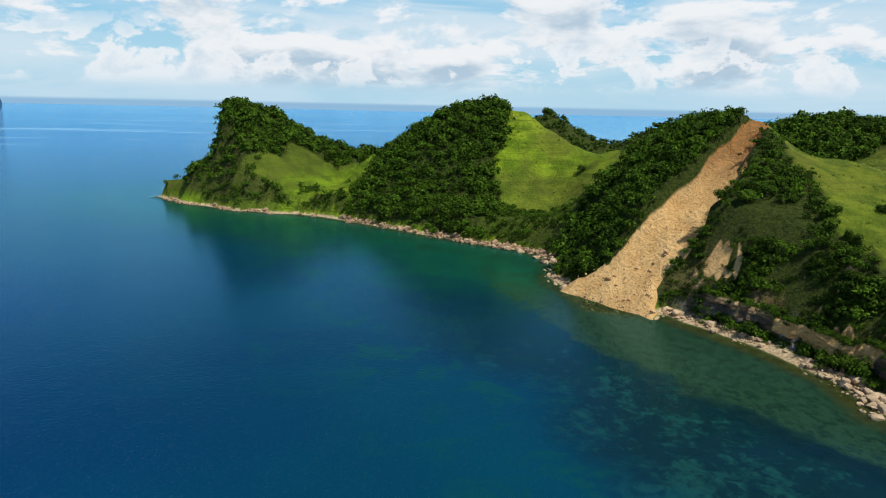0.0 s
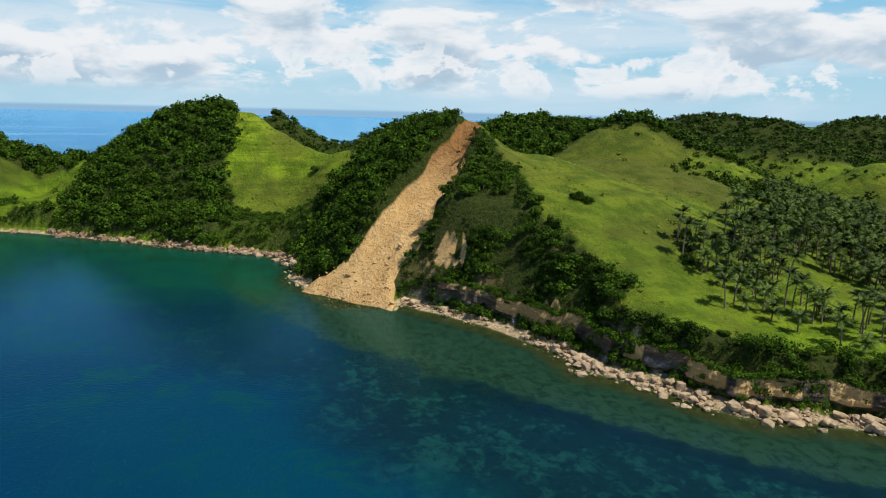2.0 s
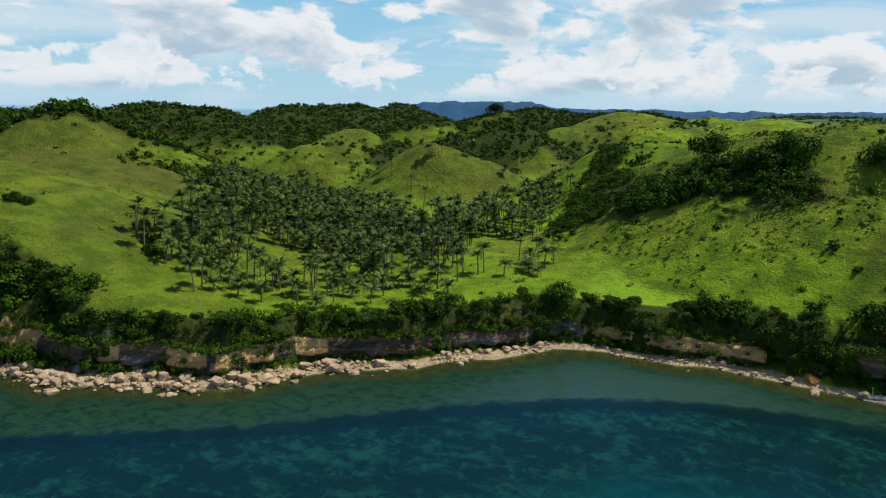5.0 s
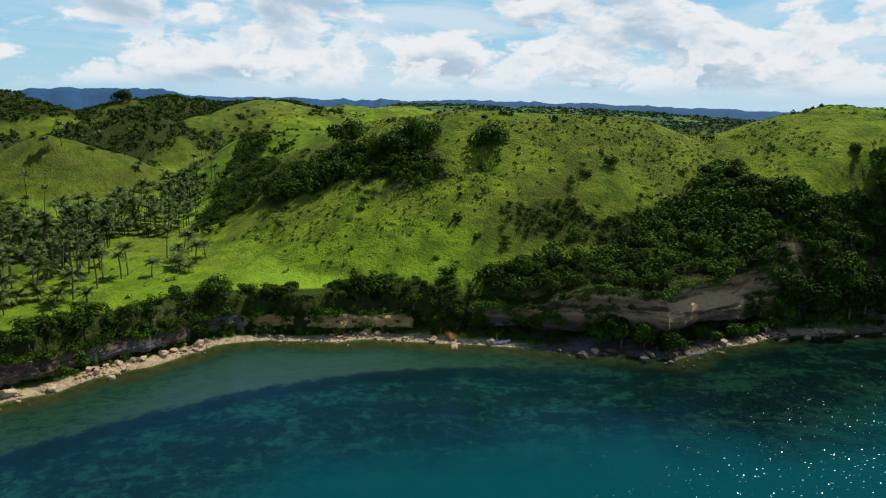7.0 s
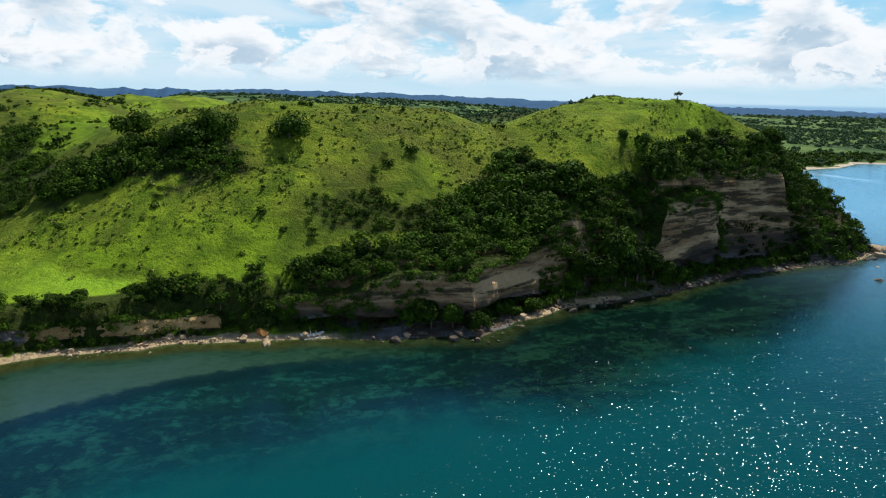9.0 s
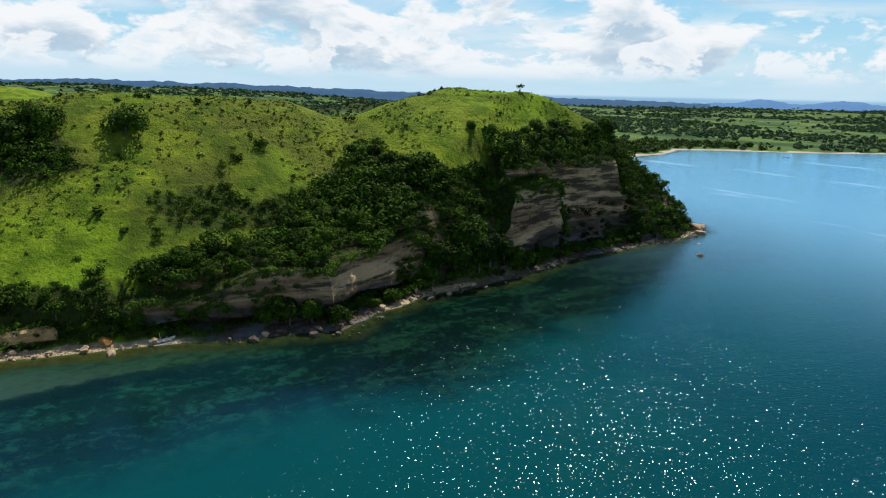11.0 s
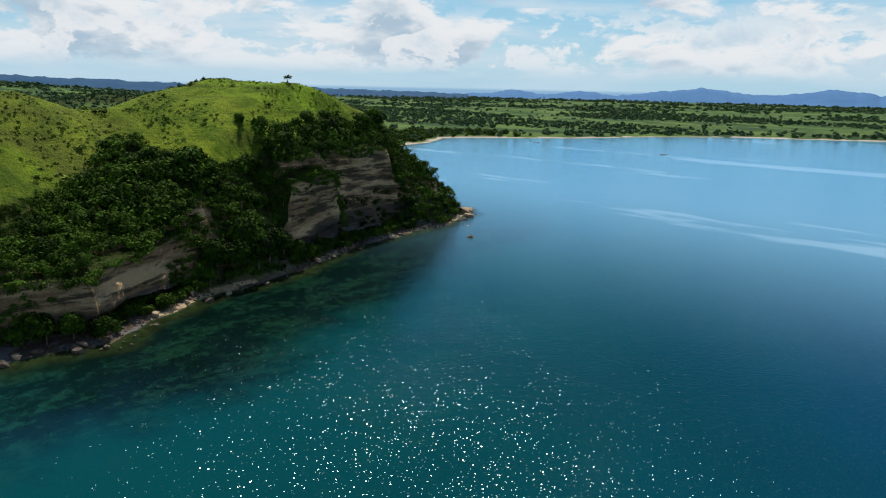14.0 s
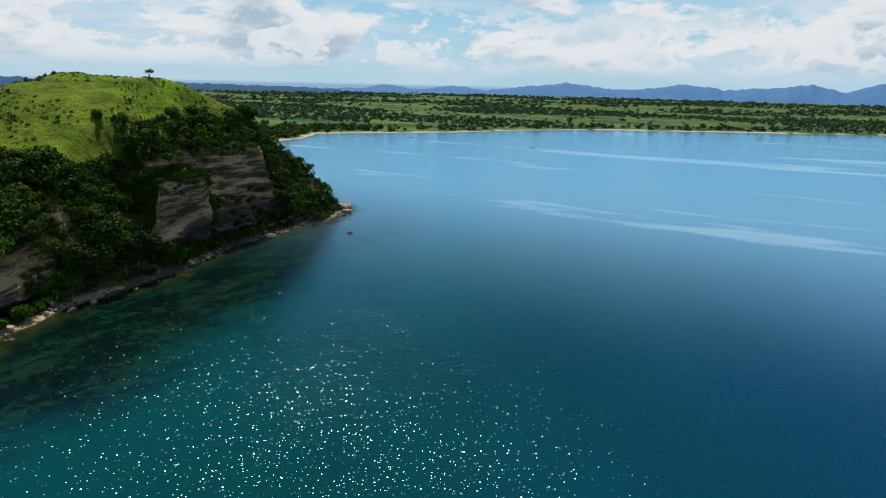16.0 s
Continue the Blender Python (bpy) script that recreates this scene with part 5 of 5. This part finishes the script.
for px, py, s, lab in ((298, 27, 1.75, "dark spreading tree on the green hillside"), (265, 7, 1.75, "dark spreading tree on the green hillside"),
                       (267, -5, 1.7, "dark spreading tree on the green hillside"), (258, -29, 1.7, "lone dark leafy tree on the grassy crest"),
                       (133, 210, 0.6, "low dark bush on the grassy spur"), (136, 207, 0.5, "low dark bush on the grassy spur"),
                       (176, 117, 0.75, "dark green bush among the palms"), (148, 168, 0.65, "leafy bush at the palm grove's edge"),
                       (153, 175, 0.6, "leafy bush at the palm grove's edge"), (158, 184, 0.65, "leafy bush at the palm grove's edge"),
                       (97, 268, 0.95, "dark tree on the crest beside the landslide"), (103, 272, 0.9, "dark tree on the crest beside the landslide"),
                       (24, 421, 1.0, "dark tree on the wooded hilltop"), (18, 424, 0.9, "dark tree on the wooded hilltop"),
                       (94, 643, 1.2, "dark tree on the far cone hill"), (554, 224, 1.7, "dark tree clump on the grassy cone hill"),
                       (73, 368, 0.6, "dark bush in the grassy hollow"), (179, -75, 0.7, "bright green bush on the beach below the cliff")):
    tagged(again(round_tree, px, py, float(rng.uniform(0, 360)), s), lab)
foot_tree = tree_template("cliff_foot_tree", 78, 4.4, 10.0, 0.3, 2600, 0.42, LEAF, "tall leafy tree at the foot of the cliff", tall=1.35, limbs=6)
for k, (py, off, s) in enumerate(((-112, 4.2, 0.6), (-115, 5.0, 0.9), (-119, 6.0, 1.25), (-124, 4.4, 1.2), (-129, 6.5, 1.6), (-135, 5.0, 1.35), (-141, 6.0, 1.45), (-147, 4.6, 1.2),
                                  (-153, 5.0, 0.95), (-160, 4.4, 0.75), (-166, 4.0, 0.5), (-54, 5.2, 0.8), (-60, 4.6, 0.95), (-66, 5.4, 0.85), (-71, 4.4, 0.7))):
    px = float(np.interp(-py, [-p[1] for p in COVE], [p[0] for p in COVE])) + off
    if k == 0:
        stand(foot_tree, px, py, 20, s, 1.2)
    else:
        again(foot_tree, px, py, 67.0 * k, s, 1.2)
cypress = tree_template("conical_tree", 72, 2.3, 5.4, 0.2, 1500, 0.36, LEAF, "tall dark narrow tree on the grassy hill", tall=1.55)
stand(cypress, 237, -154, 0, 0.85, 1.8)
again(cypress, 234.5, -159.5, 140, 1.4, 2.6)
lone = tree_template("hilltop_tree", 74, 2.1, 4.2, 0.16, 220, 0.4, LEAF, "small wind-bent tree alone on the bare hilltop", tall=0.7)
stand(lone, 263, -195, 0, 1.0, 1.0)


# ---- stones ----
def stone_mesh(seed, squash, fine=2):
    bm = bmesh.new()
    bmesh.ops.create_icosphere(bm, subdivisions=fine, radius=1.0)
    off = Vector((seed * 3.7, seed * 1.3, seed * 7.1))
    rng = np.random.default_rng(seed)
    planes = [(Vector(rng.normal(size=3)).normalized(), rng.uniform(0.40, 0.68)) for _ in range(13)]
    for v in bm.verts:
        p = v.co.copy()
        for n, c in planes:
            over = p.dot(n) - c
            if over > 0:
                p -= n * over * 0.97
        p *= 1 + 0.16 * noise.noise(p * 1.6 + off) + 0.09 * noise.noise(p * 4 + off)
        v.co = Vector((p.x, p.y * 0.85, p.z * squash))
    me = bpy.data.meshes.new("boulder")
    bm.to_mesh(me), bm.free()
    return me


STONES = [stone_mesh(k + 1, (0.75, 0.6, 0.85, 0.55, 0.7, 0.9, 0.65, 0.8)[k], 3) for k in range(8)]
for me in STONES:
    me.materials.append(STONE)


def boulder(px, py, size, turn, k, label="", sink=0.3):
    for _ in range(0 if "point" in label else 14):
        here, east, north = inland(np.array([px, px + 1, px]), np.array([py, py, py + 1]))
        if here < 4.0:
            break
        px, py = px - (east - here), py - (north - here)
    z = max(float(land(np.array([px]), np.array([py]))[0]), -1.2)
    ob = new("boulder", STONES[k])
    ob.matrix_basis = pose(px, py, z + size * (0.5 - sink), 0, 0, turn) @ Matrix.Diagonal((size, size, size, 1))
    return tagged(ob, label or "weathered tan limestone boulder on the beach", "boulder", "beach boulders")


for px, py, s, k, lab in ((-31, 372, 3.0, 0, "pale weathered boulder at the water's edge"), (-18, 361, 2.6, 2, "pale weathered boulder at the water's edge"),
                          (106.5, 146, 2.4, 5, "large blocky tan boulder on the beach"), (99, 146, 2.0, 2, "tan boulder standing in the shallows"),
                          (98, 149, 1.8, 5, "tan boulder standing in the shallows"), (142, 99, 2.5, 0, "large grey boulder on the beach"),
                          (104, 153, 2.4, 3, "long flat slab of rock on the beach"), (122, 115, 1.9, 4, "tan limestone boulder on the beach"),
                          (187.5, -13, 2.2, 5, "orange iron-stained boulder on the beach"), (180.5, -14, 1.9, 2, "tan boulder at the water's edge"),
                          (185, -8, 1.6, 4, "tan boulder at the water's edge"), (194, -243, 3.0, 5, "dark square rock standing in the sea"),
                          (213, -262, 1.9, 2, "small dark rock in the sea"), (234, -287, 4.6, 2, "large dark rock at the point"),
                          (239, -296, 3.6, 5, "large dark rock at the point"), (228, -281, 3.4, 0, "large dark rock at the point"), (231, -285, 2.6, 3, "large dark rock at the point"), (236, -291, 3.0, 4, "large dark rock at the point"), (225, -274, 2.4, 5, "dark rock near the wooded point"), (231, -294, 1.6, 1, "small dark rock off the point"),
                          (175, -66, 2.4, 1, "dark rounded boulder under the cliff"), (177, -52, 2.0, 3, "tan boulder under the cliff"),
                          (191, -118, 2.3, 1, "pale boulder under the cliff"), (184, -90, 2.0, 4, "pale boulder under the cliff"),
                          (44, 292, 2.2, 0, "dark boulder beside the landslide's foot"), (42, 300, 2.6, 4, "grey rock ledge at the shore"),
                          (36, 313, 2.8, 5, "pale grey rock ledge at the shore"), (31, 318, 2.6, 2, "pale grey rock ledge at the shore"), (25, 322, 2.4, 0, "pale grey rock ledge at the shore"), (14, 333, 3.2, 3, "pale grey rock ledge at the shore"), (4, 341, 2.8, 3, "pale grey rock ledge at the shore"), (45, 249, 2.0, 2, "pale boulder at the landslide's foot")):
    ob = boulder(px, py, s, float(rng0.uniform(0, 360)), k, lab)
    if lab.startswith("orange"):
        ob.data = ob.data.copy()
        ob.data.materials[0] = IRON
    elif lab.startswith("dark"):
        ob.data = ob.data.copy()
        ob.data.materials[0] = WET_SHADED

x, y, rng = sow(-190, 250, -300, 480, 1.15, 27)
d = inland(x, y)
h = land(x, y)
many = np.interp(y, [-300, -150, -20, 30, 75, 150, 215, 260, 480], [0.55, 0.38, 0.75, 0.80, 0.95, 1.0, 0.9, 0.75, 0.95])
width = beach_width(y)
keep = (d > -3.5) & (d < width + 1.5) & (rng.random(x.size) < many * np.where(d < 0, 0.35, 1.0) * step(-0.35, 0.15, rough_noise(x, y, 12, 191, 3))) & (h < 1.7) & (np.hypot(x - 100, y - 90) < 700)
x, y, h, d = x[keep], y[keep], h[keep], d[keep]
s = np.clip(np.exp(rng.normal(-0.62, 0.60, x.size)), 0.2, 2.2)
s = np.where((y > 85) & (y < 165), np.minimum(s * 1.25, 2.6), s)
s = np.where(y > 290, np.minimum(s * 1.8, 3.2), s)
near = (y > 50) & (y < 222) & (s > 1.0)
near &= np.cumsum(near) <= 270
for px, py, ps in zip(x[near], y[near], s[near]):
    boulder(px, py, float(ps), float(rng.uniform(0, 360)), int(rng.integers(0, 8)), sink=0.25)


def scatter_stones(name, label, x, y, z, s, mat, seed):
    rng = np.random.default_rng(seed)
    base = [stone_mesh(60 + k, 0.7, 1) for k in range(5)]
    shapes = [(np.array([v.co[:] for v in m.vertices]), np.array([p.vertices[:] for p in m.polygons])) for m in base]
    vs, fs, n = [], [], 0
    for px, py, pz, ps in zip(x, y, z, s):
        v, f = shapes[int(rng.integers(0, 5))]
        a = rng.uniform(0, 6.28)
        c, q = math.cos(a), math.sin(a)
        vs.append(np.stack([(v[:, 0] * c - v[:, 1] * q) * ps + px, (v[:, 0] * q + v[:, 1] * c) * ps + py, v[:, 2] * ps + pz + ps * 0.25], 1))
        fs.append(f + n)
        n += len(v)
    me = build_mesh(name, np.concatenate(vs), np.concatenate(fs), False)
    me.materials.append(mat)
    return tagged(new(name, me), label, "stones", kind="stuff")


# stones below the cliff get a darker colour in place of its shade
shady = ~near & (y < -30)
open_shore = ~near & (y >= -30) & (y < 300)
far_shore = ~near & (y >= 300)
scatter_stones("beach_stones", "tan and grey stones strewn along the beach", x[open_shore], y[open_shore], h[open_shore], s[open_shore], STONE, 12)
scatter_stones("shore_rocks", "weathered rocks under the headland cliff, coloured dark as in shade", x[shady], y[shady], h[shady], s[shady] * 1.25, WET_SHADED, 14)
scatter_stones("headland_rocks", "brown rocks heaped along the headland's shore", x[far_shore], y[far_shore], h[far_shore], s[far_shore], HEAD_STONE, 15)
x, y, rng = sow(30, 125, 200, 285, 1.5, 28)
along, across = slide_place(x, y)
_, _, _, _, sl = land(x, y, True)
share = 0.07 + 0.45 * step(0.62, 0.95, along) + 0.30 * step(0.55, 0.25, along) * step(2, -5, across) + 0.2 * step(0.30, 0.08, along)
keep = (sl > 0.4) & (rng.random(x.size) < share)
x, y = x[keep], y[keep]
s = np.clip(np.exp(rng.normal(-0.75, 0.55, x.size)), 0.15, 1.8)
scatter_stones("slide_rubble", "loose tan rubble and broken rock on the landslide", x, y, land(x, y), s, RUBBLE, 13)


# ---- the boat ----
def outrigger_boat(px, py, turn, afloat=False):
    root = new("outrigger_boat")
    bm = bmesh.new()
    ring = []
    for t in np.linspace(-1, 1, 11):
        w = 0.34 * (1 - t * t) ** 0.6 + 0.02
        lift = 0.35 * t * t
        ring.append([bm.verts.new((2.6 * t, sy * w, z + lift)) for sy, z in ((-1, 0.55), (-0.65, 0.12), (0.65, 0.12), (1, 0.55), (0.8, 0.5), (0.5, 0.2), (-0.5, 0.2), (-0.8, 0.5))])
    for a, b in zip(ring[:-1], ring[1:]):
        for k in range(8):
            bm.faces.new((a[k], a[(k + 1) % 8], b[(k + 1) % 8], b[k]))
    hull = part("hull", bm, PAINT, root)
    for at in (-1.3, 0.0, 1.3):
        bm = bmesh.new()
        bmesh.ops.create_cube(bm, size=1.0, matrix=pose(at, 0, 0.5 + 0.05 * at * at) @ Matrix.Diagonal((0.22, 0.56, 0.04, 1)))
        part("seat_plank", bm, BARK, hull, "worn wooden seat plank")
    for side in (-1, 1):
        bm = bmesh.new()
        bmesh.ops.create_cone(bm, cap_ends=True, segments=8, radius1=0.07, radius2=0.07, depth=4.6, matrix=pose(0, side * 1.9, 0.25, 0, 90, 0))
        part("float", bm, PAINT, root, "white bamboo float")
    for at in (-1.2, 0.0, 1.2):
        bm = bmesh.new()
        bmesh.ops.create_cone(bm, cap_ends=True, segments=8, radius1=0.05, radius2=0.05, depth=3.9, matrix=pose(at, 0, 0.62, 90, 0, 0))
        for side in (-1, 1):
            bmesh.ops.create_cone(bm, cap_ends=True, segments=6, radius1=0.04, radius2=0.04, depth=0.4, matrix=pose(at, side * 1.9, 0.43))
        part("crossbeam", bm, PAINT, root)
    bm = bmesh.new()
    bmesh.ops.create_cone(bm, cap_ends=True, segments=8, radius1=0.05, radius2=0.03, depth=1.6, matrix=pose(0.4, 0, 1.25, 0, 6, 0))
    part("mast", bm, PAINT, root)
    if afloat:
        stand(root, px, py, turn, 1.6, 0.3, 0.0)
        return tagged(root, "small outrigger fishing boat floating in the far bay", "boat")
    stand(root, px, py, turn, 1.3, -0.05)
    return tagged(root, "small white outrigger fishing boat pulled up on the beach", "boat")


outrigger_boat(183.4, -26.5, 100)
outrigger_boat(326.5, -719, 60, True)
outrigger_boat(503, -739, 40, True)
